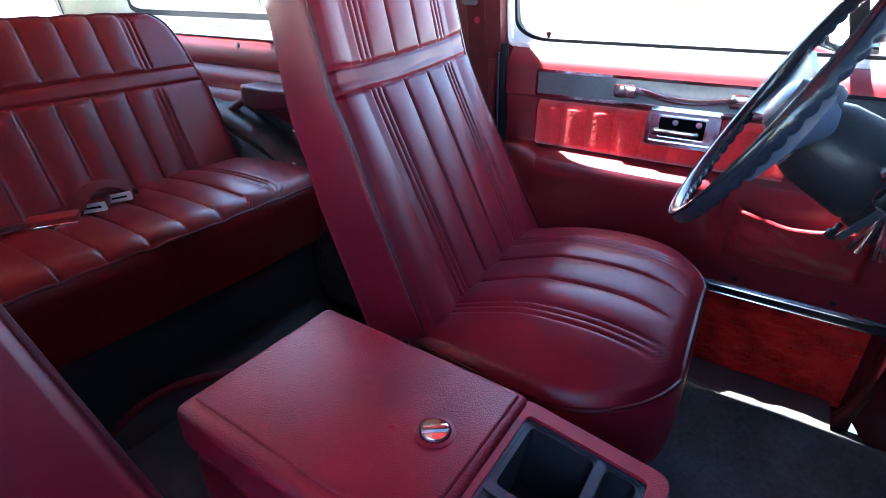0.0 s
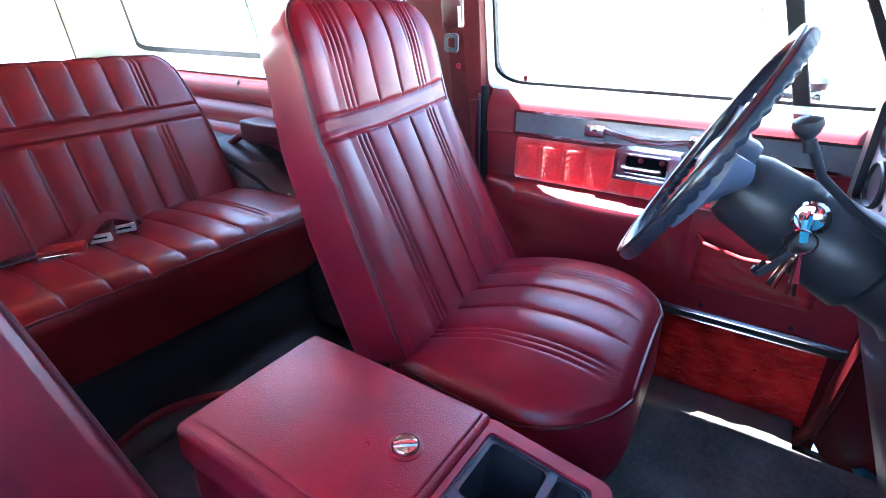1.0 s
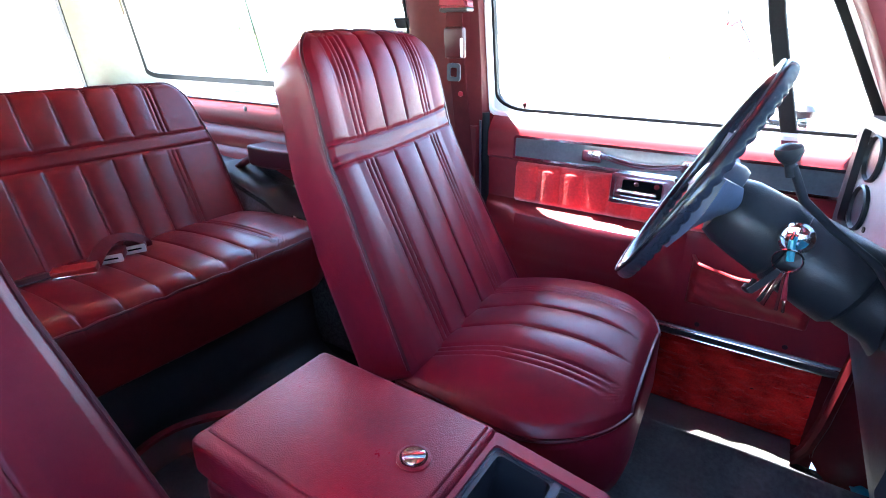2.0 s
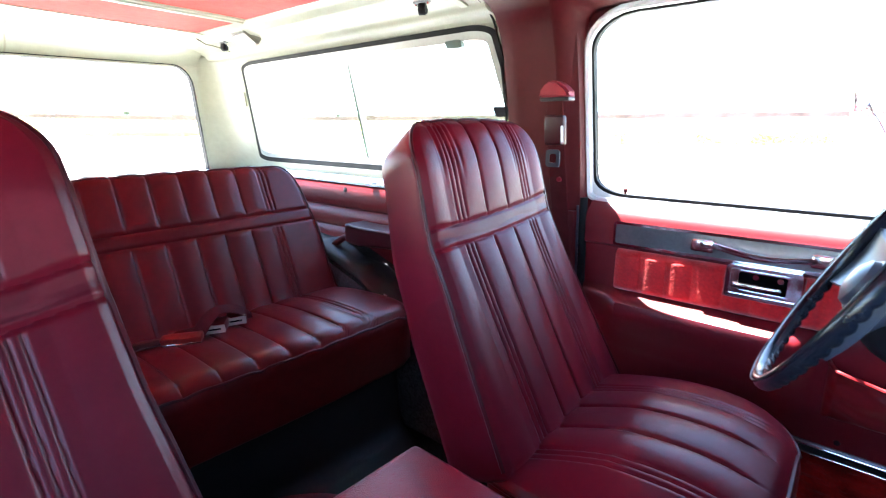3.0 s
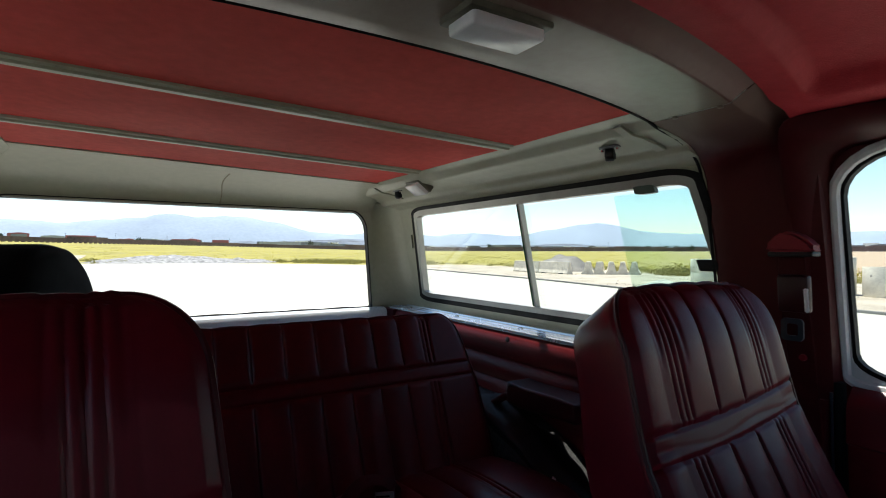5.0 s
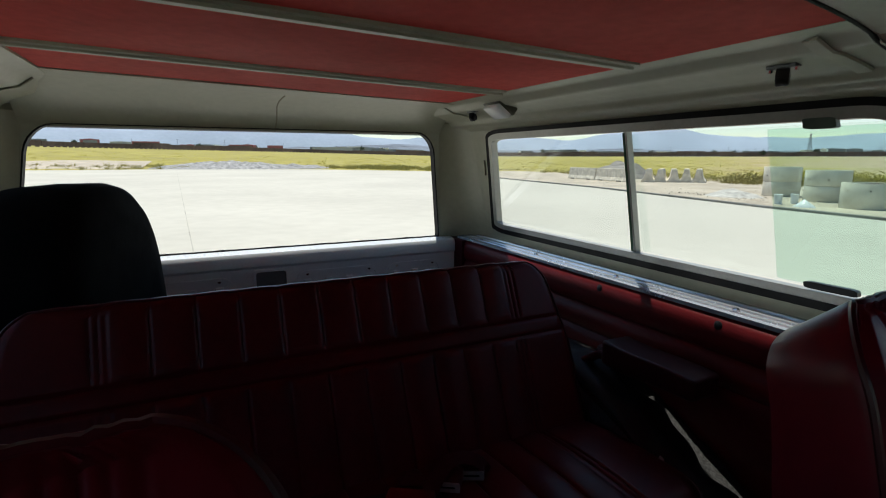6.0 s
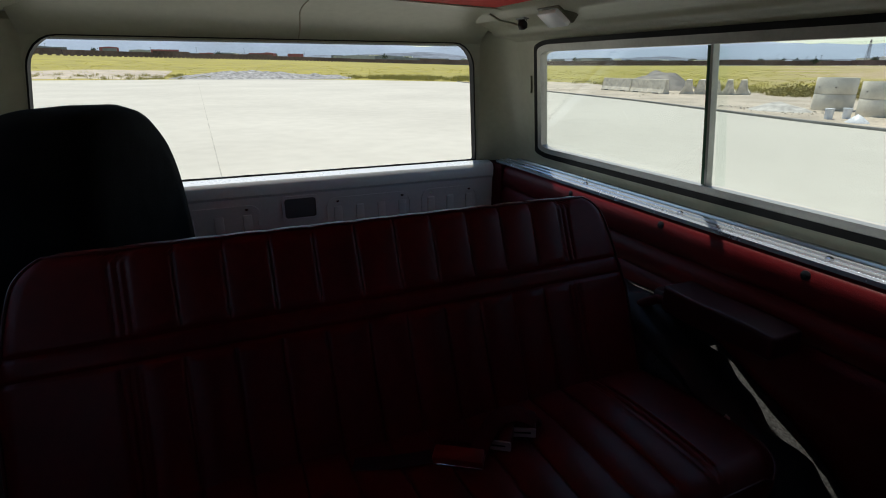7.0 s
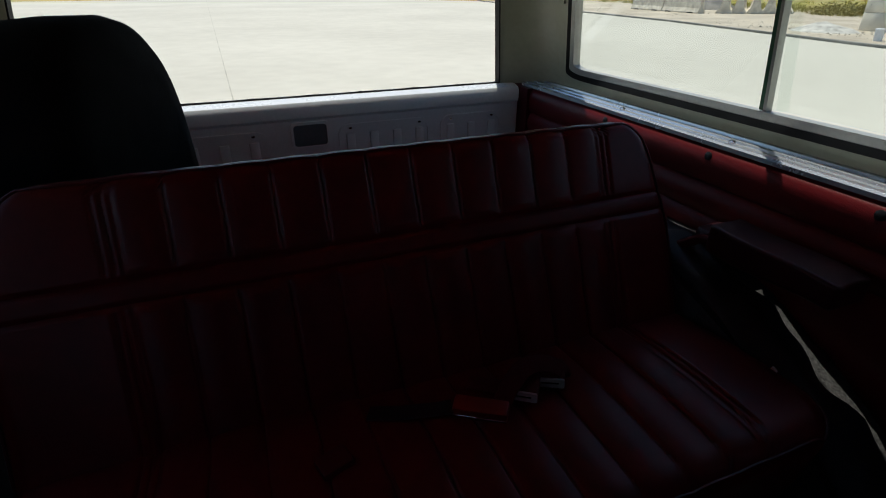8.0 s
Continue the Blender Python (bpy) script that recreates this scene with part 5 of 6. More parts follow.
part("buckle_plate", rbox(-0.046, 0.046, -0.0185, -0.0165, -0.008, -0.003, 0.0006, 1, pose(-1.118, 0.088, 0.465, 6, -2, 55)), SATIN, red, "bright metal edge")
single("lap_belt_end", tube([(-1.19, -0.09, 0.452), (-1.165, -0.04, 0.458), (-1.150, 0.01, 0.461), (-1.142, 0.045, 0.463)], 0.01, 10, flat=(0.032, 0.004)), BLACKPL, "black lap belt end lying on the bench", "seat belt")
single("lap_belt_tongue", rbox(-0.025, 0.025, -0.020, 0.020, -0.006, 0.008, 0.003, 2, pose(-1.10, -0.165, 0.463, 0, 4, -75)), BUCKLE, "dark red belt tongue housing lying on the bench", "seat belt")

# ---------------------------------------------------------------- console
con = thing("centre_console", "red moulded centre console with lidded box and black tray", "console")
part("body", rbox(-0.382, -0.058, -0.088, 0.145, 0.08, 0.41, 0.018, 3), LIDRED, con)
part("front_body", rbox(-0.07, 0.11, -0.088, 0.15, 0.08, 0.34, 0.018, 3), PLASTIC, con)
part("front_body", prism([(-0.09, 0.30), (-0.09, 0.42), (-0.072, 0.42), (-0.072, 0.30)], "x", -0.058, 0.112), PLASTIC, con)
part("front_body", prism([(0.135, 0.30), (0.135, 0.42), (0.15, 0.42), (0.15, 0.30)], "x", -0.058, 0.112), PLASTIC, con)
part("front_body", prism([(0.097, 0.30), (0.097, 0.42), (0.112, 0.42), (0.112, 0.30)], "y", -0.088, 0.15), PLASTIC, con)
lidm = pose(0, 0, 0.009, 0, 1.0, 0)
lid = part("lid", rbox(-0.390, -0.056, -0.094, 0.157, 0.40, 0.464, 0.013, 4, lidm), LIDRED, con, "grained red lid")
part("lid_panel", rbox(-0.378, -0.066, -0.072, 0.147, 0.455, 0.4675, 0.005, 3, lidm), LIDRED, lid)
lm = Matrix.Translation((-0.108, 0.041, 0.4785)) @ pose(0, 0, 0, 0, 1.0, 0)
part("lock_ring", lathe([(0.0225, -0.001), (0.0225, 0.0022), (0.0180, 0.0035), (0.0170, 0.001)], 28, lm), LIDRED, lid)
part("lock_recess", lathe([(0.0176, -0.002), (0.0176, 0.0012)], 28, lm), CLOTH, lid, "dark gap round the lock")
part("lock_cylinder", lathe([(0.0160, -0.002), (0.0160, 0.004), (0.0145, 0.0060), (0.004, 0.0064)], 28, lm), CHROME, lid, "round chrome lock")
part("lock_grip", rbox(-0.0145, 0.0145, -0.0035, 0.0035, 0.0045, 0.0105, 0.002, 2, lm @ pose(0, 0, 0, 0, 0, 40)), CHROME, lid)
# tray: rim with open wells
tm = pose(-0.061, 0, 0.006, 0, 8, 0)
tz = 0.438
tp = lambda p, q, d: tm @ Vector((p, q, tz + d))
part("tray_rim", band(rr(-0.044, 0.096, -0.072, 0.135, 0.008), rr(-0.060, 0.116, -0.094, 0.155, 0.016), tp, -0.06, 0.018), PLASTIC, con, "red tray rim")
wells = [(-0.034, 0.042, 0.036, 0.127), (-0.034, 0.042, -0.064, 0.022), (0.054, 0.088, -0.064, 0.127)]
part("tray", band(rr(-0.040, 0.092, -0.068, 0.131, 0.008), rr(-0.046, 0.098, -0.074, 0.137, 0.01), tp, -0.05, 0.0135), GREYPL, con, "slate grey tray surround")
for x0, x1, y0, y1 in ((-0.041, 0.093, 0.023, 0.035), (0.043, 0.053, -0.069, 0.132)):
    part("tray_bridge", plate(rr(x0, x1, y0, y1, 0.003), tp, -0.02, 0.0145), GREYPL, con, "slate grey bridge between the wells")
for x0, x1, y0, y1 in wells:
    part("tray_well", band(rr(x0, x1, y0, y1, 0.008), rr(x0 - 0.006, x1 + 0.006, y0 - 0.007, y1 + 0.007, 0.01), tp, -0.09, 0.012), BLACKPL, con, "black open well")
part("tray_floor", plate(rr(-0.044, 0.096, -0.072, 0.135, 0.008), tp, -0.095, -0.085), BLACKPL, con)

# ---------------------------------------------------------------- front belt on the pillar
belt = thing("shoulder_belt", "oxblood shoulder belt hanging from its pillar guide", "seat belt")
hood = [(-0.041, -0.012), (0.041, -0.016), (0.043, -0.006), (0.036, 0.006), (0.010, 0.024), (-0.012, 0.027), (-0.034, 0.012), (-0.042, -0.002)]
bm = prism(hood, "y", -0.018, 0.02)
bmesh.ops.bevel(bm, geom=list(bm.edges), offset=0.006, segments=3, affect="EDGES")
bm.transform(pose(-0.525, 0.800, 1.045))
guide = part("guide", bm, PLASTIC, belt, "moulded red belt guide")
part("guide_lip", rbox(-0.040, 0.040, -0.014, 0.02, -0.022, -0.012, 0.004, 2, pose(-0.525, 0.800, 1.045)), BLACKPL, guide, "black lip under the guide")
part("webbing", tube([(-0.525, 0.795, 1.03), (-0.52, 0.788, 0.98), (-0.512, 0.80, 0.85), (-0.505, 0.825, 0.65), (-0.50, 0.845, 0.45), (-0.50, 0.85, 0.12)], 0.01, 10, flat=(0.048, 0.004), up=(0, 1, 0)), WEB, belt)
# Sleeve's darker vinyl paints in the shade it hangs in.
part("sleeve", rbox(-0.027, 0.027, -0.012, 0.008, -0.035, 0.035, 0.006, 2, pose(-0.513, 0.782, 0.955, 5, 0, 0)), ARMV, belt)
part("sleeve_slot", rbox(-0.004, 0.004, -0.014, -0.010, -0.022, 0.022, 0.002, 1, pose(-0.489, 0.782, 0.945, 5, 0, 0)), LENS, belt, "pale bright slot")
part("tongue", band(rr(-0.010, 0.010, -0.012, 0.010, 0.004), rr(-0.019, 0.019, -0.022, 0.02, 0.008), lambda p, q, d: Vector((-0.518 + p, 0.785 - d, 0.888 + q)), 0, 0.004), GREYPL, belt, "dull belt tongue")
part("stop_button", lathe([(0.007, 0), (0.006, 0.005)], 12, axis_at((-0.507, 0.80, 0.835), (0, -1, 0))), PLASTIC, belt)

rag = lambda u, v: Vector((0.485 + 0.045 * u + 0.006 * math.sin(9 * v), 0.76 + 0.125 * v, 0.024 + 0.010 * math.sin(math.pi * u) + 0.006 * noise.noise((u * 3, v * 9, 1))))
single("cloth_scrap", sheet(rag, 12, 24, (0, 0, -0.003)), TEAL, "crumpled teal cloth scrap on the footwell floor", "rag")
for y, w in ((0.55, 0.05), (0.36, 0.035)):
    p = thing("foot_pedal", "black rubber foot pedal hanging under the dash", "pedal", "foot pedals")
    part("pad", rbox(-0.008, 0.008, -w, w, -0.03, 0.03, 0.006, 2, pose(0.62, y, 0.16, 0, -35, 0)), RUBBER, p)
    part("arm", tube([(0.63, y, 0.17), (0.69, y, 0.25), (0.72, y, 0.42), (0.72, y, 0.5)], 0.008, 8, flat=(0.02, 0.01)), BLACKPL, p)

# ---------------------------------------------------------------- rear side things
arm = thing("side_armrest", "dark oxblood padded armrest on the body side", "armrest")
am = frame_matrix((-1.13, 0.750, 0.606), (0, -1, 0), (1, 0, -0.02))
part("pad", Pad(am, 0.285, 0.048, 0.066, lambda s, t: 0, rc=0.014, re=0.008, rb=0.014, taper=0.012, bend=lambda s, t: 0.003 * math.sin(20 * t)).mesh(24, 30), ARMV, arm)
part("stay", tube([(-1.37, 0.700, 0.44), (-1.365, 0.703, 0.50), (-1.345, 0.715, 0.555), (-1.31, 0.735, 0.582), (-1.24, 0.745, 0.588)], 0.012, 10), WEB, arm, "curved dark red stay")
part("bracket", rbox(-1.36, -1.225, 0.765, 0.852, 0.545, 0.592, 0.015), ARMV, arm)
bm = prism([(-1.98, 0.0), (-1.95, 0.30), (-1.80, 0.46), (-1.56, 0.53), (-1.37, 0.54), (-1.16, 0.475), (-1.05, 0.41), (-0.91, 0.35), (-0.82, 0.27), (-0.78, 0.0)], "y", 0.67, 0.866)
bmesh.ops.bevel(bm, geom=list(bm.edges), offset=0.02, segments=2, affect="EDGES")
single("wheel_arch_left", bm, SPECKLE, "wheel arch covered in speckled black rubber", "wheel arch", kind="structure")
bm = prism([(-1.98, 0.0), (-1.95, 0.30), (-1.80, 0.46), (-1.56, 0.53), (-1.37, 0.54), (-1.16, 0.475), (-1.05, 0.41), (-0.91, 0.35), (-0.82, 0.27), (-0.78, 0.0)], "y", -0.868, -0.66)
single("wheel_arch_right", bm, SPECKLE, "wheel arch covered in speckled black rubber", "wheel arch", kind="structure")

ARCHTOP = [(-1.56, 0.53), (-1.37, 0.54), (-1.16, 0.475), (-1.05, 0.41), (-0.91, 0.35), (-0.82, 0.27), (-0.79, 0.10)]


def drape(u, v):
    w = u * (len(ARCHTOP) - 1)
    k = int(min(w, len(ARCHTOP) - 2))
    a, d = ARCHTOP[k], ARCHTOP[k + 1]
    x, z = a[0] + (d[0] - a[0]) * (w - k), a[1] + (d[1] - a[1]) * (w - k)
    y = 0.665 + (0.137 + 0.012 * math.sin(u * 19) + 0.008 * math.sin(u * 41)) * v
    f = 0.5 + 0.5 * noise.noise((x * 13, y * 16, 4))
    return Vector((x, y, z + 0.006 + (0.012 + 0.028 * f) * math.sin(math.pi * min(1, v * 1.02)) ** 0.5))


cover = thing("folded_cover", "crumpled black vinyl cover draped over the wheel arch", "cover")
part("sheet", sheet(drape, 60, 24, (0, 0, -0.003)), BAG, cover)
part("tag", rbox(-0.006, 0.006, -0.002, 0.002, -0.016, 0.016, 0.001, 1, pose(-1.02, 0.66, 0.44, 10, 20, 0)), WHITEPL, cover, "small white tag")

spare = thing("spare_wheel", "upright spare wheel in a black cloth cover", "spare wheel")
sm = axis_at((-1.92, -0.552, 0.702), (0.22, 1, 0.06))
bm = lathe([(0.05, -0.125), (0.25, -0.130), (0.32, -0.128), (0.342, -0.110), (0.352, -0.08), (0.356, 0.0), (0.352, 0.09), (0.340, 0.122), (0.315, 0.138), (0.25, 0.142), (0.05, 0.140)], 72)
for v in bm.verts:
    a = math.atan2(v.co.y, v.co.x)
    k = (abs(math.cos(a)) ** 2.5 + abs(math.sin(a)) ** 2.5) ** (-1 / 2.5)
    k *= 0.98 + 0.006 * noise.noise((v.co.x * 9, v.co.y * 9, v.co.z * 9))
    v.co.x, v.co.y = v.co.x * k, v.co.y * k
bm.transform(sm @ pose(0, 0, 0, 0, 0, 0))
part("cover", bm, CLOTH, spare)
part("bracket", rbox(-2.0, -1.84, -0.65, -0.43, 0.0, 0.34, 0.01), BLACKPL, spare)

# lamps and clips overhead
dome = thing("dome_lamp", "milky rectangular dome lamp on an olive base", "lamp")
part("base", rbox(-0.060, 0.060, -0.034, 0.034, 0.004, 0.03, 0.004, 2, pose(-0.520, 0.089, 1.288, 0, 0, 90)), LENSFRAME, dome)
part("lens", rbox(-0.052, 0.052, -0.027, 0.027, -0.012, 0.006, 0.005, 3, pose(-0.520, 0.089, 1.290, 0, 0, 90)), LENS, dome, "milky plastic lens")
lampc = thing("cargo_lamp", "small white courtesy lamp on the roof edge", "lamp")
m = pose(-1.704, 0.640, 1.272, -36, 0, 0)
part("base", rbox(-0.050, 0.050, -0.033, 0.033, -0.006, 0.020, 0.003, 2, m), LENSFRAME, lampc)
part("lens", rbox(-0.044, 0.044, -0.028, 0.028, -0.020, -0.004, 0.004, 2, m), LENS, lampc)


def clip_hook(x, y, z):
    c = thing("roof_clip", "black roof clip with a screwed base", "clip", "roof clips")
    part("base", rbox(x - 0.026, x + 0.026, y - 0.009, y + 0.009, z - 0.004, z + 0.004, 0.003), ALUDARK, c, "grey metal base")
    prof = [(-0.006, 0.0), (-0.012, -0.018), (-0.004, -0.030), (0.012, -0.026), (0.016, -0.014), (0.008, -0.012), (0.006, 0.0)]
    hook = prism(prof, "x", -0.010, 0.010)
    bmesh.ops.bevel(hook, geom=list(hook.edges), offset=0.002, segments=1, affect="EDGES")
    hook.transform(pose(x, y, z - 0.003, 10, 0, 25))
    part("hook", hook, BLACKPL, c)
    for d in (-0.022, 0.022):
        part("screw", lathe([(0.004, -0.009), (0.004, 0)], 8, Matrix.Translation((x + d, y, z))), CHROME, c)


clip_hook(-0.846, 0.667, 1.273)
clip_hook(-1.889, 0.648, 1.277)
clip_hook(-0.846, -0.667, 1.273)

# ---------------------------------------------------------------- outside
CONC = mat("pale_concrete", (0.54, 0.515, 0.435), 0.8, var=0.07, vscale=0.12, grain=0.06, gscale=40)
DIRT = mat("dry_dirt", (0.52, 0.45, 0.35), 0.95, var=0.2, vscale=0.4, grain=0.8, gscale=12)
FIELD = mat("mustard_field", (0.43, 0.37, 0.06), 0.95, vscale=0.10, color2=(0.24, 0.215, 0.07), grain=1.0, gscale=3)
_t = FIELD.node_tree
_n = {k: _t.nodes.new("ShaderNode" + k) for k in ("TexCoord", "VectorMath", "MapRange", "Mix", "TexNoise", "Math")}
_n["VectorMath"].operation = "NORMALIZE"
_dot = _t.nodes.new("ShaderNodeVectorMath")
_dot.operation = "DOT_PRODUCT"
_dot.inputs[1].default_value = (-1.0, -0.6, 0.0)
_t.links.new(_n["TexCoord"].outputs["Object"], _n["VectorMath"].inputs[0])
_t.links.new(_n["VectorMath"].outputs[0], _dot.inputs[0])
_n["TexNoise"].inputs["Scale"].default_value, _n["TexNoise"].inputs["Detail"].default_value = 0.035, 5
_t.links.new(_n["TexCoord"].outputs["Object"], _n["TexNoise"].inputs["Vector"])
_n["Math"].operation = "MULTIPLY_ADD"
_n["Math"].inputs[1].default_value = 1.1
_t.links.new(_n["TexNoise"].outputs["Fac"], _n["Math"].inputs[0])
_t.links.new(_dot.outputs["Value"], _n["Math"].inputs[2])
_t.links.new(_n["Math"].outputs[0], _n["MapRange"].inputs["Value"])
_n["MapRange"].inputs["From Min"].default_value, _n["MapRange"].inputs["From Max"].default_value = 0.42, 0.66
_n["Mix"].data_type = "RGBA"
_n["Mix"].inputs[6].default_value = (0.44, 0.33, 0.22, 1)
_base = _t.nodes["Principled BSDF"].inputs["Base Color"]
_t.links.new(_base.links[0].from_socket, _n["Mix"].inputs[7])
_t.links.new(_n["MapRange"].outputs[0], _n["Mix"].inputs[0])
_t.links.new(_n["Mix"].outputs[2], _base)
# Distance haze is mixed into the hills' base colour.
HILL = mat("haze_tinted_hills", (0.32, 0.385, 0.465), 1.0, var=0.08, vscale=0.004)
# Rust brown, with distance haze lightened into the colour.
RUST = mat("haze_lightened_rusty_wall", (0.15, 0.105, 0.10), 0.8, var=0.3, vscale=0.05)
PIPE = mat("precast_concrete", (0.72, 0.67, 0.56), 0.85, var=0.2, vscale=1.4, grain=0.4, gscale=30)

GRAVEL = mat("blue_grey_gravel", (0.37, 0.365, 0.35), 0.95, var=0.4, vscale=1.5, grain=1.0, gscale=6)
WEED = mat("weeds", (0.30, 0.275, 0.11), 0.9, var=0.4, vscale=0.8, color2=(0.43, 0.39, 0.10))
BARR = mat("dirty_white_concrete", (0.86, 0.79, 0.66), 0.85, vscale=3.5, color2=(0.40, 0.36, 0.29), grain=0.4, gscale=30)
TARP = mat("grey_tarp", (0.34, 0.31, 0.26), 0.6, vscale=1.1, color2=(0.03, 0.028, 0.026), dent=0.6, dscale=1.5)
# White far buildings, dulled bluish in the colour to stand for haze.
FARWHITE = mat("haze_tinted_building", (0.24, 0.265, 0.30), 0.9, var=0.25, vscale=0.02)
FARRED = mat("far_red_steel", (0.30, 0.11, 0.12), 0.8)
POLE = mat("far_pole", (0.16, 0.17, 0.19), 0.8)


def terrain(x, y):
    """Level round the vehicle, rising gently behind the yard."""
    d = math.hypot(x, y)
    k = max(0.0, min(d, 520) - 96)
    a = max(-1.0, min(1.0, -y / max(d, 1)))
    back = 1.0 if x < 0 else 0.0
    rough = 0.10 * noise.noise((x * 0.15, y * 0.15, 0)) if d > 100 else -0.12
    return GROUND - 0.02 + k * max(0.008, 0.024 + 0.036 * a) * back + rough


bm = bmesh.new()
radii = [0, 6, 12, 18, 24, 30, 38, 48, 60, 75, 90, 105, 125, 150, 180, 220, 270, 330, 400, 520, 900, 1800, 3200]
NA = 96
rings = []
for r in radii[1:]:
    rings.append([bm.verts.new((r * math.cos(2 * math.pi * i / NA), r * math.sin(2 * math.pi * i / NA), terrain(r * math.cos(2 * math.pi * i / NA), r * math.sin(2 * math.pi * i / NA)))) for i in range(NA)])
c0 = bm.verts.new((0, 0, GROUND - 0.02))
for i in range(NA):
    bm.faces.new((c0, rings[0][i], rings[0][(i + 1) % NA]))
for A, B in zip(rings, rings[1:]):
    for i in range(NA):
        bm.faces.new((A[i], B[i], B[(i + 1) % NA], A[(i + 1) % NA]))
single("ground", bm, FIELD, "field of yellow mustard flowers and green weeds to the horizon", "ground", kind="structure")


def slab(name, pts, z0, z1, material, label, category):
    return single(name, prism(pts, "z", z0, z1), material, label, category, kind="structure", smooth=False)


YARD = [(-92, -140), (-92, 0), (-84, 18), (-66, 30.2), (-37, 24.6), (-25, 22.6), (-12.4, 19.2), (-8.8, 18.6), (30, 12), (60, 8), (60, -140)]
slab("pavement", YARD, GROUND - 0.3, GROUND, CONC, "wide pale concrete yard", "pavement")
DIRTP = [(-66, 30.3), (-62, 42), (-40, 44), (-20, 40), (-6, 37), (10, 34), (40, 30), (60, 26), (60, 8.1), (30, 12.1), (-8.8, 18.7), (-12.4, 19.3), (-25, 22.7), (-37, 24.7)]
slab("ground_dirt", DIRTP, GROUND - 0.3, GROUND + 0.02, DIRT, "strip of pale dry dirt beside the yard", "ground")
edge = [(-66, 30.25), (-37, 24.65), (-25, 22.65), (-12.4, 19.25), (-8.8, 18.65), (30, 12.05), (60, 8.05)]
single("kerb", tube([(x, y, GROUND + 0.03) for x, y in edge], 0.1, 8, flat=(0.22, 0.12)), mat("dark_kerb", (0.24, 0.235, 0.21), 0.85, var=0.25, vscale=1), "low dark kerb along the yard", "kerb", kind="structure")
JOINT = mat("joint_sealer", (0.47, 0.45, 0.38), 0.9, var=0.2, vscale=1)
for y in (-12.3, -0.05):
    pts = [(-88, y - 1.72 - 0.012), (30, y + 0.585 - 0.012), (30, y + 0.585 + 0.012), (-88, y - 1.72 + 0.012)]
    single("pavement_joint", prism(pts, "z", GROUND - 0.01, GROUND + 0.003), JOINT, "faint sealed joint across the concrete yard", "pavement", "yard joints", "structure", smooth=False)


def dirt_patch(u, v):
    x, y = -92.5 - (34 + 6 * math.sin(u * 9)) * v, -75 + 68 * u
    return Vector((x, y, terrain(x, y) + 0.12 + 0.05 * noise.noise((x * 0.3, y * 0.3, 5))))


single("ground_dirt_far", sheet(dirt_patch, 30, 12), DIRT, "bare tan dirt at the far edge of the yard", "ground", kind="structure")
rnd = random.Random(4)


def clumps(name, spots, size, material, label, blades=60):
    """Tufts of many thin upright blades, one mesh of uncountable growth."""
    bm = bmesh.new()
    for x, y, k in spots:
        z = max(terrain(x, y), GROUND - 0.02)
        for _ in range(blades):
            a, r = rnd.uniform(0, 6.28), rnd.gauss(0, 0.35) * k * 1.4
            bx, by = x + r * math.cos(a), y + r * math.sin(a)
            h = size * k * rnd.uniform(0.4, 1.1)
            w = size * k * 0.035
            t = rnd.uniform(0, 3.14)
            lx, ly = rnd.gauss(0, 0.25) * h, rnd.gauss(0, 0.25) * h
            p = [bm.verts.new((bx - w * math.cos(t), by - w * math.sin(t), z)), bm.verts.new((bx + w * math.cos(t), by + w * math.sin(t), z)),
                 bm.verts.new((bx + lx + w * 0.7 * math.cos(t), by + ly + w * 0.7 * math.sin(t), z + h * 0.7)), bm.verts.new((bx + lx * 1.4, by + ly * 1.4, z + h))]
            bm.faces.new(p)
    return single(name, bm, material, label, "weeds", kind="stuff", smooth=False)


spots = [(-93 - rnd.uniform(0, 14) ** 1.0, rnd.uniform(-80, 4), rnd.uniform(0.5, 1.3)) for _ in range(220)]
for _ in range(260):
    f = rnd.random()
    spots.append((-86 + 24 * f - rnd.uniform(1, 16), 20 + 12 * f + rnd.uniform(1, 14), rnd.uniform(0.5, 1.4)))
clumps("weeds", spots, 0.55, WEED, "tall dry green and yellow weeds along the yard edge")
spots = [(rnd.uniform(-60, 20), 0, rnd.uniform(0.6, 1.4)) for _ in range(300)]
spots = [(x, 38 - 0.16 * (x + 40) + rnd.uniform(0, 9), k) for x, y, k in spots]
clumps("weeds", spots, 0.36, WEED, "tall green and yellow weeds behind the dirt strip")


def bushes(name, spots, material, label, leaves, flower=0.0):
    """Low rounded shrubs of many small leaves at all angles; flower: share that sits on the top of the crown."""
    bm = bmesh.new()
    for x, y, k in spots:
        z = max(terrain(x, y), GROUND - 0.02)
        for _ in range(leaves):
            a, q = rnd.uniform(0, 6.28), rnd.random() ** 0.5
            h = math.sqrt(1 - q * q) * (rnd.uniform(0.85, 1.1) if rnd.random() < flower else rnd.uniform(0.1, 1.0))
            c = Vector((x + k * q * math.cos(a), y + k * q * math.sin(a), z + 0.75 * k * h))
            u = Vector((rnd.gauss(0, 1), rnd.gauss(0, 1), rnd.gauss(0, 1))).normalized()
            v = u.cross(Vector((rnd.gauss(0, 1), rnd.gauss(0, 1), rnd.gauss(0, 1)))).normalized()
            e = rnd.uniform(0.04, 0.09)
            bm.faces.new([bm.verts.new(c + u * e * i + v * e * 0.55 * j) for i, j in ((-1, 0), (0, -1), (1, 0), (0, 1))])
    return single(name, bm, material, label, "weeds", kind="stuff", smooth=False)


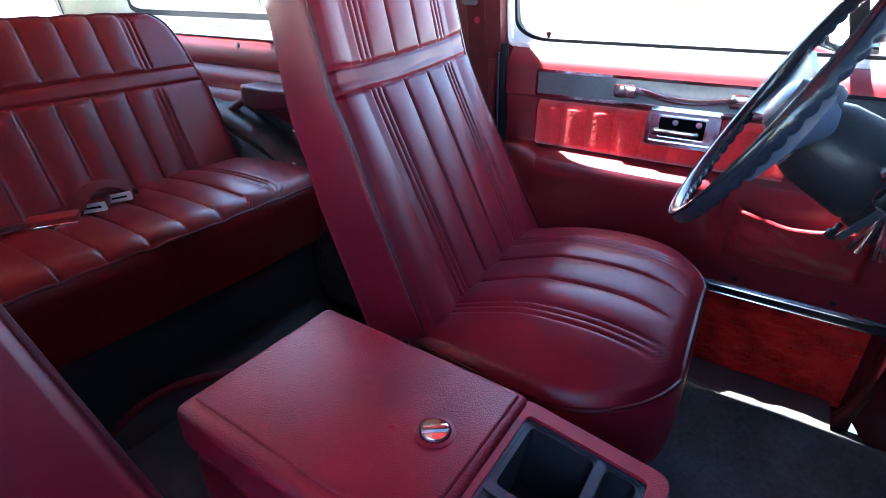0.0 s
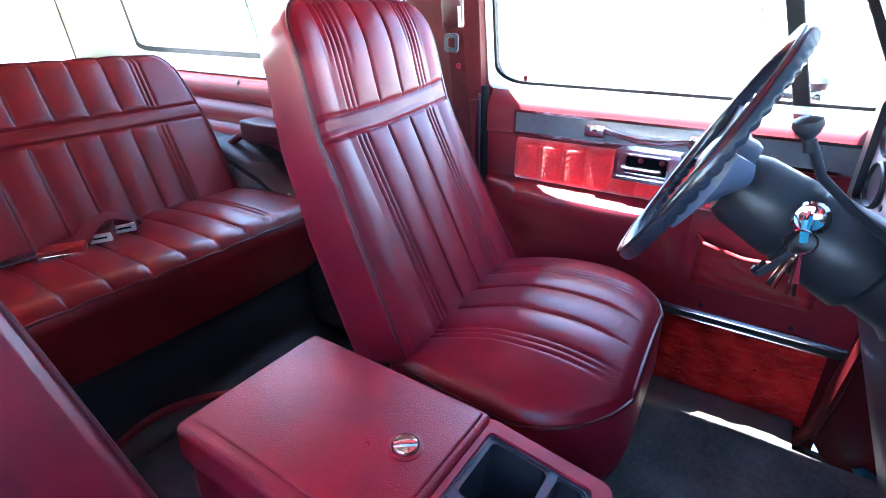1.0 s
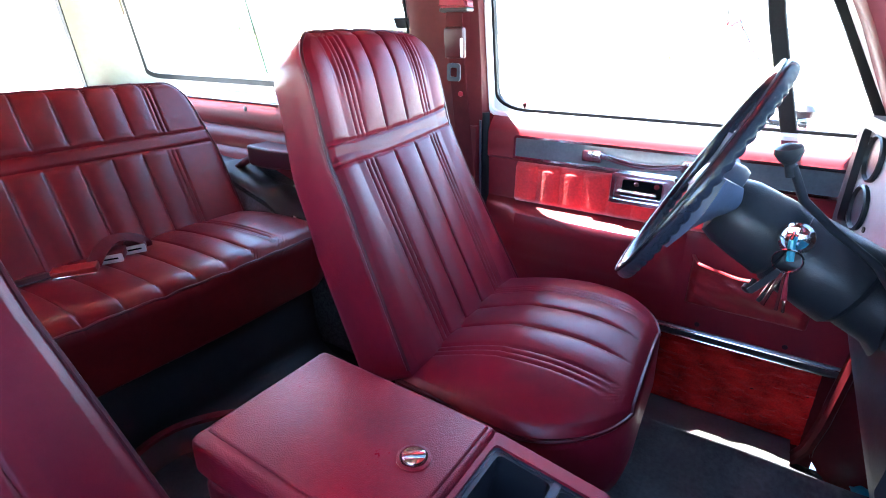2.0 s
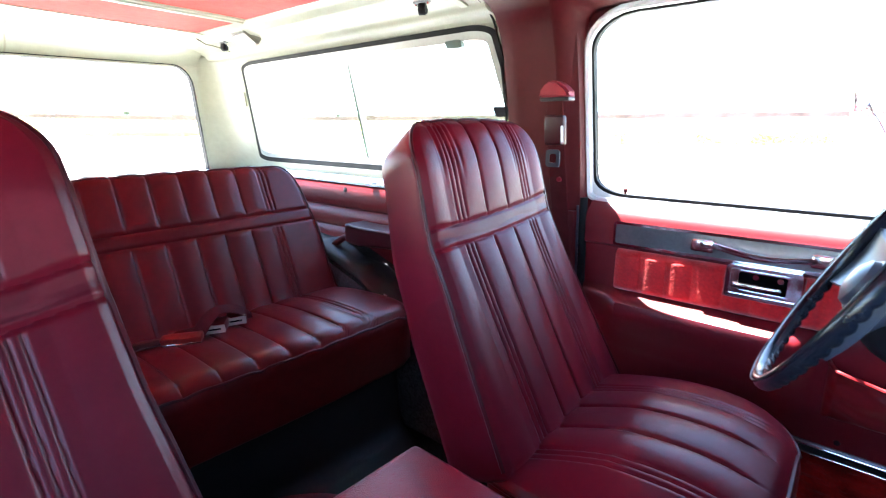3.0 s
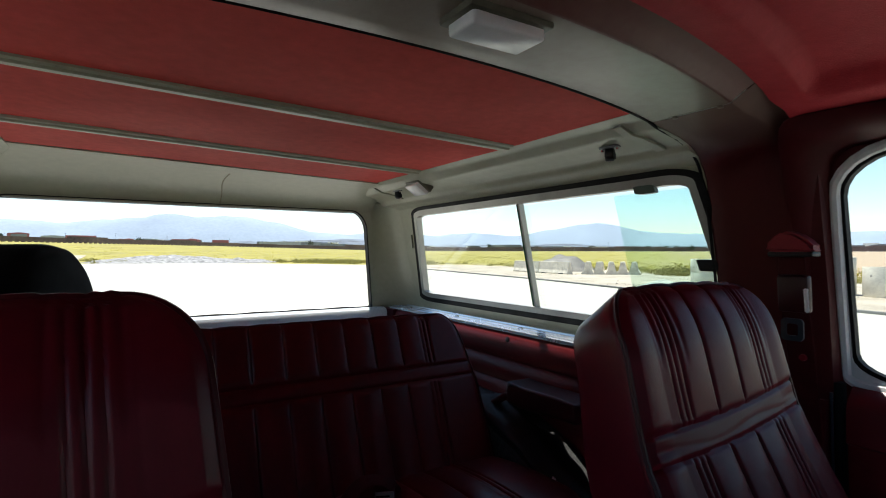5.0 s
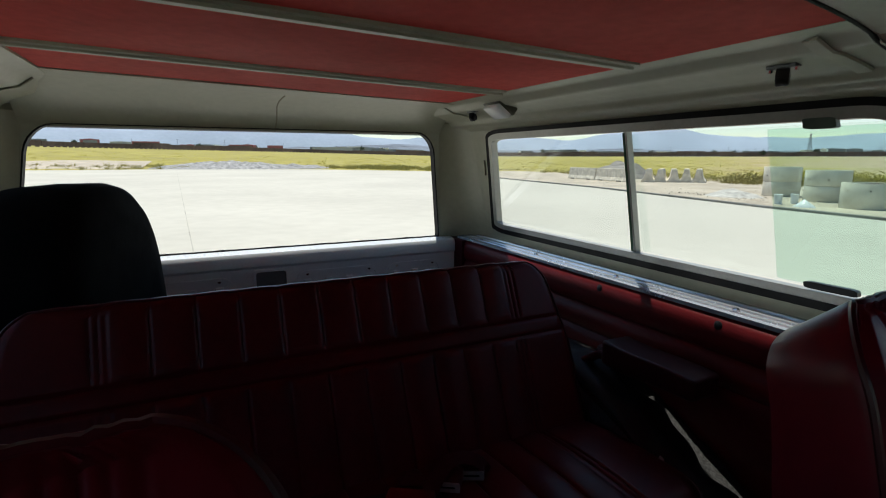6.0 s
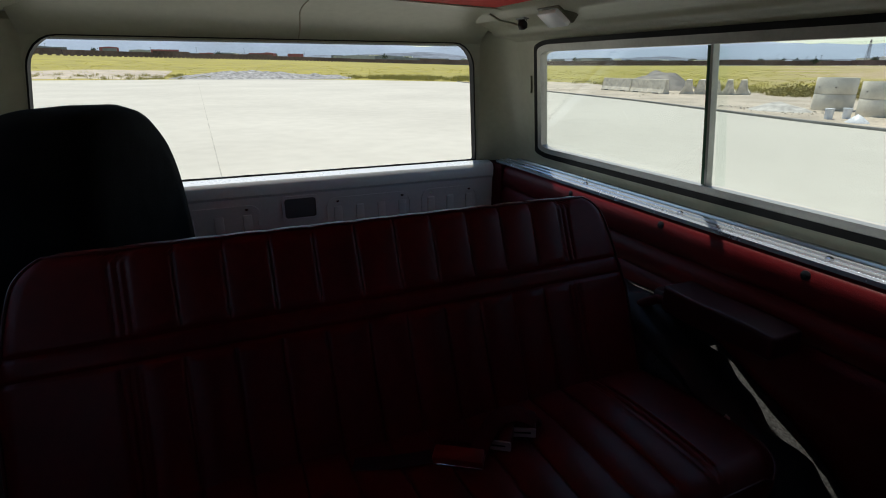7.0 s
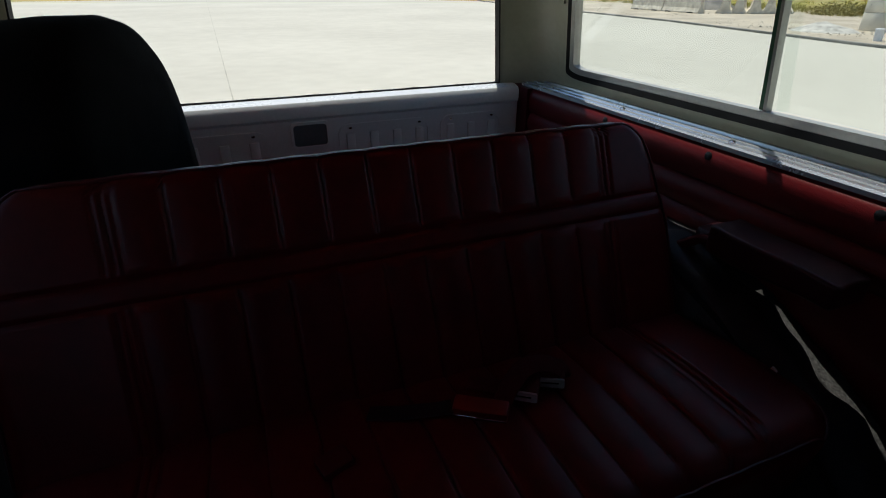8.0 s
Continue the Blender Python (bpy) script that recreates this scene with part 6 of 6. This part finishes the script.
BRUSH = mat("dry_brush", (0.24, 0.205, 0.08), 0.9, vscale=1.0, color2=(0.34, 0.30, 0.10))
spots = [(rnd.uniform(-26.5, -14), rnd.uniform(35.5, 40), rnd.uniform(0.5, 1.2)) for _ in range(110)]
bushes("weeds", spots, BRUSH, "dry green brush beside the barriers", 150)
spots = [(rnd.uniform(-27, -4), rnd.uniform(38.5, 45), rnd.uniform(0.6, 1.4)) for _ in range(120)]
bushes("mustard_plants", spots, mat("mustard_bush", (0.52, 0.42, 0.03), 0.9, vscale=0.6, color2=(0.30, 0.28, 0.07)), "yellow flowering bushes behind the dirt strip", 120, 0.6)

MUSTARD = mat("mustard_flowers", (0.57, 0.48, 0.04), 0.9, vscale=0.5, color2=(0.42, 0.38, 0.08))
spots = []
for _ in range(6500):
    a, d = radians(rnd.uniform(95, 212)), 50 + 190 * rnd.random() ** 1.5
    x, y = d * math.cos(a), d * math.sin(a)
    q = (-x - 0.6 * y) / d
    if (x < -106 or y > 47 - 0.16 * (x + 40)) and rnd.random() < (q + 0.15) / 0.4:
        spots.append((x, y, rnd.uniform(0.6, 1.5)))
clumps("mustard_plants", spots, 0.24, MUSTARD, "yellow flowering mustard plants over the field", 26)

# heap of gravel at the yard's far edge
def heap(cx, cy, rx, ry, h, name, material, label, seed, category="gravel", kind="stuff"):
    def fn(u, v):
        a, r = 2 * math.pi * u, v
        x, y = cx + rx * r * math.cos(a), cy + ry * r * math.sin(a)
        z = h * (1 - r) ** 0.7 * (0.75 + 0.5 * noise.noise((x * 0.45, y * 0.45, seed))) + 0.06 * noise.noise((x * 2, y * 2, seed))
        return Vector((x, y, GROUND - 0.05 + max(0, z)))
    return single(name, sheet(fn, 48, 12), material, label, category, kind=kind)


heap(-100, 7, 11, 14, 1.6, "gravel_heap", GRAVEL, "low spread heap of blue grey gravel", 2)
heap(-97, 17, 6, 7, 1.0, "gravel_heap", GRAVEL, "low spread heap of blue grey gravel", 5)
heap(-37.6, 36.8, 4.2, 2.8, 2.5, "covered_mound", TARP, "mound of rubble under a torn grey tarp", 7, "mound", "")
heap(-16.6, 23.4, 1.5, 1.1, 0.5, "rubble", mat("white_rubble", (0.55, 0.53, 0.48), 0.9, var=0.3, vscale=4), "low pile of white rubble on the dirt", 9, "rubble")


# concrete barriers
def barrier(x, y, ang, length, label, wide=1.0):
    prof = [(wide * p, q) for p, q in ((-0.3, 0), (-0.3, 0.08), (-0.17, 0.33), (-0.10, 1.0), (0.10, 1.0), (0.17, 0.33), (0.3, 0.08), (0.3, 0))]
    bm = prism(prof, "x", -length / 2, length / 2)
    bmesh.ops.bevel(bm, geom=list(bm.edges), offset=0.02, segments=1, affect="EDGES")
    m = pose(x, y, GROUND + 0.02, 0, 0, ang)
    bm.transform(m)
    t = thing("road_barrier", label, "barrier", "concrete road barriers")
    part("body", bm, BARR, t, smooth=False)
    for p in (-0.30 * length, 0.30 * length):
        part("drain_slot", rbox(p - 0.32, p + 0.32, -0.315 * wide, 0.315 * wide, 0.0, 0.075, 0.01, 1, m), BLACKPL, t, "dark drain slot")
    return t


ROW = (-29.35, 31.55, 0.55, 0.76)
barrier(-36.1, 31.1, -7.7, 4.05, "weathered concrete road barrier on the dirt")
barrier(-32.0, 30.55, -7.7, 4.05, "weathered concrete road barrier on the dirt")
for i in range(5):
    x, y = ROW[0] + ROW[2] * i, ROW[1] + ROW[3] * i
    b = barrier(x - 0.62 * 1.45, y + 0.785 * 1.45, 128.5 + (2, -1, 3, 0, -2)[i], 2.9, "chipped white concrete road barrier in a row of others", 1.75)


# precast rings
def ring(x, y, r, h, courses, label):
    t = thing("concrete_ring", label, "concrete ring", "precast concrete rings")
    for i in range(courses):
        z0, z1 = GROUND + h * i / courses, GROUND + h * (i + 1) / courses - 0.012
        part("course", lathe([(r - 0.12, z1 - 0.02), (r - 0.12, z0), (r - 0.01, z0), (r, z0 + 0.015), (r, z1 - 0.015), (r - 0.01, z1), (r - 0.11, z1), (r - 0.12, z1 - 0.02)], 40, Matrix.Translation((x, y, 0.02))), PIPE, t)
    for a in (200, 250, 300):
        part("lifting_hole", lathe([(0.032, 0), (0.032, 0.006)], 12, axis_at((x + r * math.cos(radians(a)), y + r * math.sin(radians(a)), GROUND + h * 0.72), (math.cos(radians(a)), math.sin(radians(a)), 0))), BLACKPL, t, "dark lifting hole")
    return t


ring(-15.9, 26.0, 0.80, 1.43, 2, "stack of two pale precast concrete rings")
ring(-13.0, 24.35, 0.83, 1.34, 2, "stack of two pale precast concrete rings")
ring(-10.5, 22.2, 0.82, 0.95, 1, "low pale precast concrete ring")
ring(-9.95, 25.6, 0.70, 1.58, 2, "tall stack of two pale precast concrete rings")
ring(-8.2, 25.5, 0.74, 1.2, 1, "pale precast concrete ring")
ring(-6.3, 24.8, 0.78, 0.6, 1, "low pale precast concrete ring")
for x, y in ((-13.04, 21.1), (-12.9, 21.95)):
    b = thing("bucket", "white plastic bucket standing on the dirt", "bucket", "buckets")
    part("body", lathe([(0.13, 0), (0.15, 0.34), (0.158, 0.345), (0.158, 0.37), (0.14, 0.372)], 20, Matrix.Translation((x, y, GROUND + 0.02))), WHITEPL, b)
    part("lid", lathe([(0.16, 0.37), (0.16, 0.39), (0.15, 0.395)], 20, Matrix.Translation((x, y, GROUND + 0.02))), WHITEPL, b)
heap(-11.77, 20.6, 0.45, 0.3, 0.42, "plastic_sack", WHITEPL, "crumpled white plastic sack on the dirt", 12, "sack", "")

# stones and scraps scattered over the dirt
bm = bmesh.new()
for _ in range(650):
    f = rnd.random()
    x = -60 + 66 * f
    y = 29.0 - 0.165 * (x + 60) + 0.6 + abs(rnd.gauss(0, 4.0))
    if rnd.random() < 0.35:
        x, y = rnd.gauss(-16.5, 2.2), rnd.gauss(23.2, 0.9)
    k = rnd.uniform(0.02, 0.08) * (1.6 if rnd.random() < 0.08 else 1)
    z = GROUND + 0.02
    v = [bm.verts.new((x + k * rnd.uniform(0.5, 1) * math.cos(a), y + k * rnd.uniform(0.5, 1) * math.sin(a), z)) for a in (0, 1.5, 3.1, 4.6)]
    top = bm.verts.new((x + rnd.uniform(-0.3, 0.3) * k, y + rnd.uniform(-0.3, 0.3) * k, z + k * rnd.uniform(0.4, 0.9)))
    for n in range(4):
        bm.faces.new((v[n], v[(n + 1) % 4], top))
single("loose_stones", bm, mat("loose_pale_stones", (0.50, 0.46, 0.38), 0.9, vscale=0.9, color2=(0.36, 0.32, 0.26)), "loose stones and scraps scattered over the dirt", "stones", kind="stuff", smooth=False)

# far boundary wall, posts and hills
def wall_run(pts, h, name, label):
    t = thing(name, label, "wall", kind="structure")
    for (x0, y0), (x1, y1) in zip(pts, pts[1:]):
        n = max(1, int(math.hypot(x1 - x0, y1 - y0) / 24))
        for i in range(n):
            a = Vector((x0 + (x1 - x0) * i / n, y0 + (y1 - y0) * i / n, 0))
            b = Vector((x0 + (x1 - x0) * (i + 1) / n, y0 + (y1 - y0) * (i + 1) / n, 0))
            za, zb = terrain(a.x, a.y) - 1, terrain(b.x, b.y) - 1
            d = (b - a).normalized().cross(Vector((0, 0, 1))) * 0.3
            bm = bmesh.new()
            hh = h + rnd.uniform(-0.3, 0.3) + (0.8 if rnd.random() < 0.12 else 0.0)

            def block(p, q, lo, hi, bm=bm, d=d, a=a, b=b, za=za, zb=zb):
                A, B = a.lerp(b, p), a.lerp(b, q)
                fa, fb = za + (zb - za) * p, za + (zb - za) * q
                c = [A + d, B + d, B - d, A - d]
                L = [bm.verts.new((v.x, v.y, (fa if k in (0, 3) else fb) + lo)) for k, v in enumerate(c)]
                U = [bm.verts.new((v.x, v.y, (fa if k in (0, 3) else fb) + hi)) for k, v in enumerate(c)]
                for k in range(4):
                    bm.faces.new((L[k], L[(k + 1) % 4], U[(k + 1) % 4], U[k]))
                bm.faces.new(U)
                bm.faces.new(L[::-1])

            block(0, 1, 1 + 0.16 * hh, 1 + hh)
            for k in range(8):
                block((k + 0.2) / 8, (k + 0.72) / 8, 0, 1 + 0.16 * hh)
            part("panel", bm, RUST, t, smooth=False)
    return t


wall_run([(-260, -330), (-300, -60), (-420, 60), (-470, 180)], 2.9, "wall_boundary", "long dark rusty boundary wall on the rise")
wall_run([(-470, 180), (-520, 300), (-300, 520), (-60, 560), (200, 560)], 4.6, "wall_boundary_side", "tall dark rusty boundary wall behind the field")
WALLS = [((-260, -330), (-300, -60), 2.9), ((-300, -60), (-420, 60), 2.9), ((-420, 60), (-470, 180), 2.9), ((-470, 180), (-520, 300), 4.6), ((-520, 300), (-300, 520), 4.6), ((-300, 520), (-60, 560), 4.6)]


def wall_rise(a):
    """Slope from the eye to the top of the boundary wall in a direction."""
    c, n = math.cos(a), math.sin(a)
    for (x0, y0), (x1, y1), h in WALLS:
        dx, dy = x1 - x0, y1 - y0
        k = c * dy - n * dx
        if abs(k) < 1e-6:
            continue
        d, f = (x0 * dy - y0 * dx) / k, (x0 * n - y0 * c) / -k
        if d > 0 and -0.001 <= f <= 1.001:
            return (terrain(d * c, d * n) + h - 1.1) / d
    return 0.012


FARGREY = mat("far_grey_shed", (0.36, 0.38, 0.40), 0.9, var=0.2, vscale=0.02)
FARTREE = mat("far_tree_leaves", (0.05, 0.07, 0.045), 0.9, var=0.3, vscale=0.3)
for i in range(110):
    deg = rnd.uniform(100, 214)
    red = 168 < deg < 192 and rnd.random() < 0.45
    a, r = radians(deg), rnd.uniform(600, 1250)
    x, y = r * math.cos(a), r * math.sin(a)
    top = 1.1 + r * (wall_rise(a) + rnd.choice((0.0006, 0.0014, 0.0022, 0.0035)))
    w, d = rnd.uniform(6, 30) * (2.2 if i % 9 == 0 else 1), rnd.uniform(6, 14)
    base = terrain(x, y) - 3
    bm = rbox(-w / 2, w / 2, -d / 2, d / 2, 0, top - base, 0, 1)
    if i % 3 == 0:
        prism([(-w / 2, top - base), (0, top - base + d * 0.12), (w / 2, top - base)], "y", -d / 2, d / 2, bm)
    bm.transform(pose(x, y, base, 0, 0, deg + 90 + rnd.uniform(-25, 25)))
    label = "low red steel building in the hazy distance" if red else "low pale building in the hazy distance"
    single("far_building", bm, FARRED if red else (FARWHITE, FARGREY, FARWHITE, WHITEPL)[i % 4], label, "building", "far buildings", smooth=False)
for i in range(30):
    a, r = radians(rnd.uniform(100, 212)), rnd.uniform(480, 700)
    x, y = r * math.cos(a), r * math.sin(a)
    top = 1.1 + r * (wall_rise(a) + rnd.uniform(0.003, 0.012))
    bm = tube([(x, y, terrain(x, y)), (x, y, top)], 0.11, 6)
    tube([(x - 0.9 * math.sin(a), y + 0.9 * math.cos(a), top - 0.6), (x + 0.9 * math.sin(a), y - 0.9 * math.cos(a), top - 0.6)], 0.09, 6, bm)
    single("far_pole", bm, POLE, "thin utility pole on the horizon", "pole", "far poles")
# lattice mast
a, r = radians(119), 620
x, y, top = r * math.cos(a), r * math.sin(a), 1.1 + r * (wall_rise(a) + 0.026)
base = terrain(x, y)
bm = bmesh.new()
for dx, dy in ((-1, -1), (1, -1), (1, 1), (-1, 1)):
    tube([(x + 1.6 * dx, y + 1.6 * dy, base), (x + 0.35 * dx, y + 0.35 * dy, top)], 0.16, 5, bm)
for i in range(7):
    f = i / 7
    w0, w1 = 1.6 - 1.25 * f, 1.6 - 1.25 * (i + 1) / 7
    for u, v in (((-1, -1), (1, -1)), ((1, -1), (1, 1)), ((1, 1), (-1, 1)), ((-1, 1), (-1, -1))):
        tube([(x + w0 * u[0], y + w0 * u[1], base + (top - base) * f), (x + w1 * v[0], y + w1 * v[1], base + (top - base) * (i + 1) / 7)], 0.10, 4, bm)
single("lattice_mast", bm, POLE, "grey steel lattice mast behind the boundary wall", "mast")
for i in range(14):
    a, r = radians(rnd.uniform(112, 208)), rnd.uniform(560, 800)
    x, y = r * math.cos(a), r * math.sin(a)
    top = 1.1 + r * (wall_rise(a) + rnd.uniform(0.001, 0.004))
    tree = thing("far_tree", "dark green tree behind the boundary wall", "tree", "far trees")
    part("trunk", tube([(x, y, terrain(x, y)), (x + 0.2, y, top - 3), (x, y, top - 1)], lambda f: 0.35 - 0.22 * f, 6), POLE, tree)
    bm = bmesh.new()
    for _ in range(170):
        p = Vector((rnd.gauss(0, 1.5), rnd.gauss(0, 1.5), rnd.gauss(0, 1.1))) + Vector((x, y, top - 2))
        u, v = Vector((rnd.uniform(-1, 1), rnd.uniform(-1, 1), rnd.uniform(-1, 1))) * 0.6, Vector((rnd.uniform(-1, 1), rnd.uniform(-1, 1), rnd.uniform(-1, 1))) * 0.6
        bm.faces.new([bm.verts.new(p + e) for e in (u, v, -u, -v)])
    part("crown", bm, FARTREE, tree, smooth=False)


def hills(name, r, base, peaks, seed, material, label):
    def fn(u, v):
        a = radians(60 + 190 * u)
        h = base
        for pa, ph, pw in peaks:
            h += ph * math.exp(-((math.degrees(a) - pa) / pw) ** 2)
        h *= 1 + 0.22 * noise.fractal((u * 22, seed, 0), 0.9, 2.1, 5)
        return Vector(((r + 500 * v) * math.cos(a), (r + 500 * v) * math.sin(a), -10 + (10 + h) * math.sin(math.pi / 2 * v) + 6 * noise.noise((u * 60, v * 5, seed))))
    return single(name, sheet(fn, 220, 8), material, label, "hills", kind="structure")


hills("backdrop_hills", 2900, 95, [(172, 120, 9), (150, 35, 10), (132, 95, 5), (110, 30, 14), (190, 70, 12)], 3, HILL, "hills on the horizon, blue distance haze tinted into their colour")
# The nearer slopes carry painted haze in their colour too.
hills("backdrop_near_hills", 2100, 32, [(178, 28, 7), (160, 30, 8), (140, 8, 12)], 8, mat("haze_tinted_slopes", (0.19, 0.22, 0.26), 1.0, var=0.3, vscale=0.014), "low built-up slopes with haze tinted into their colour")
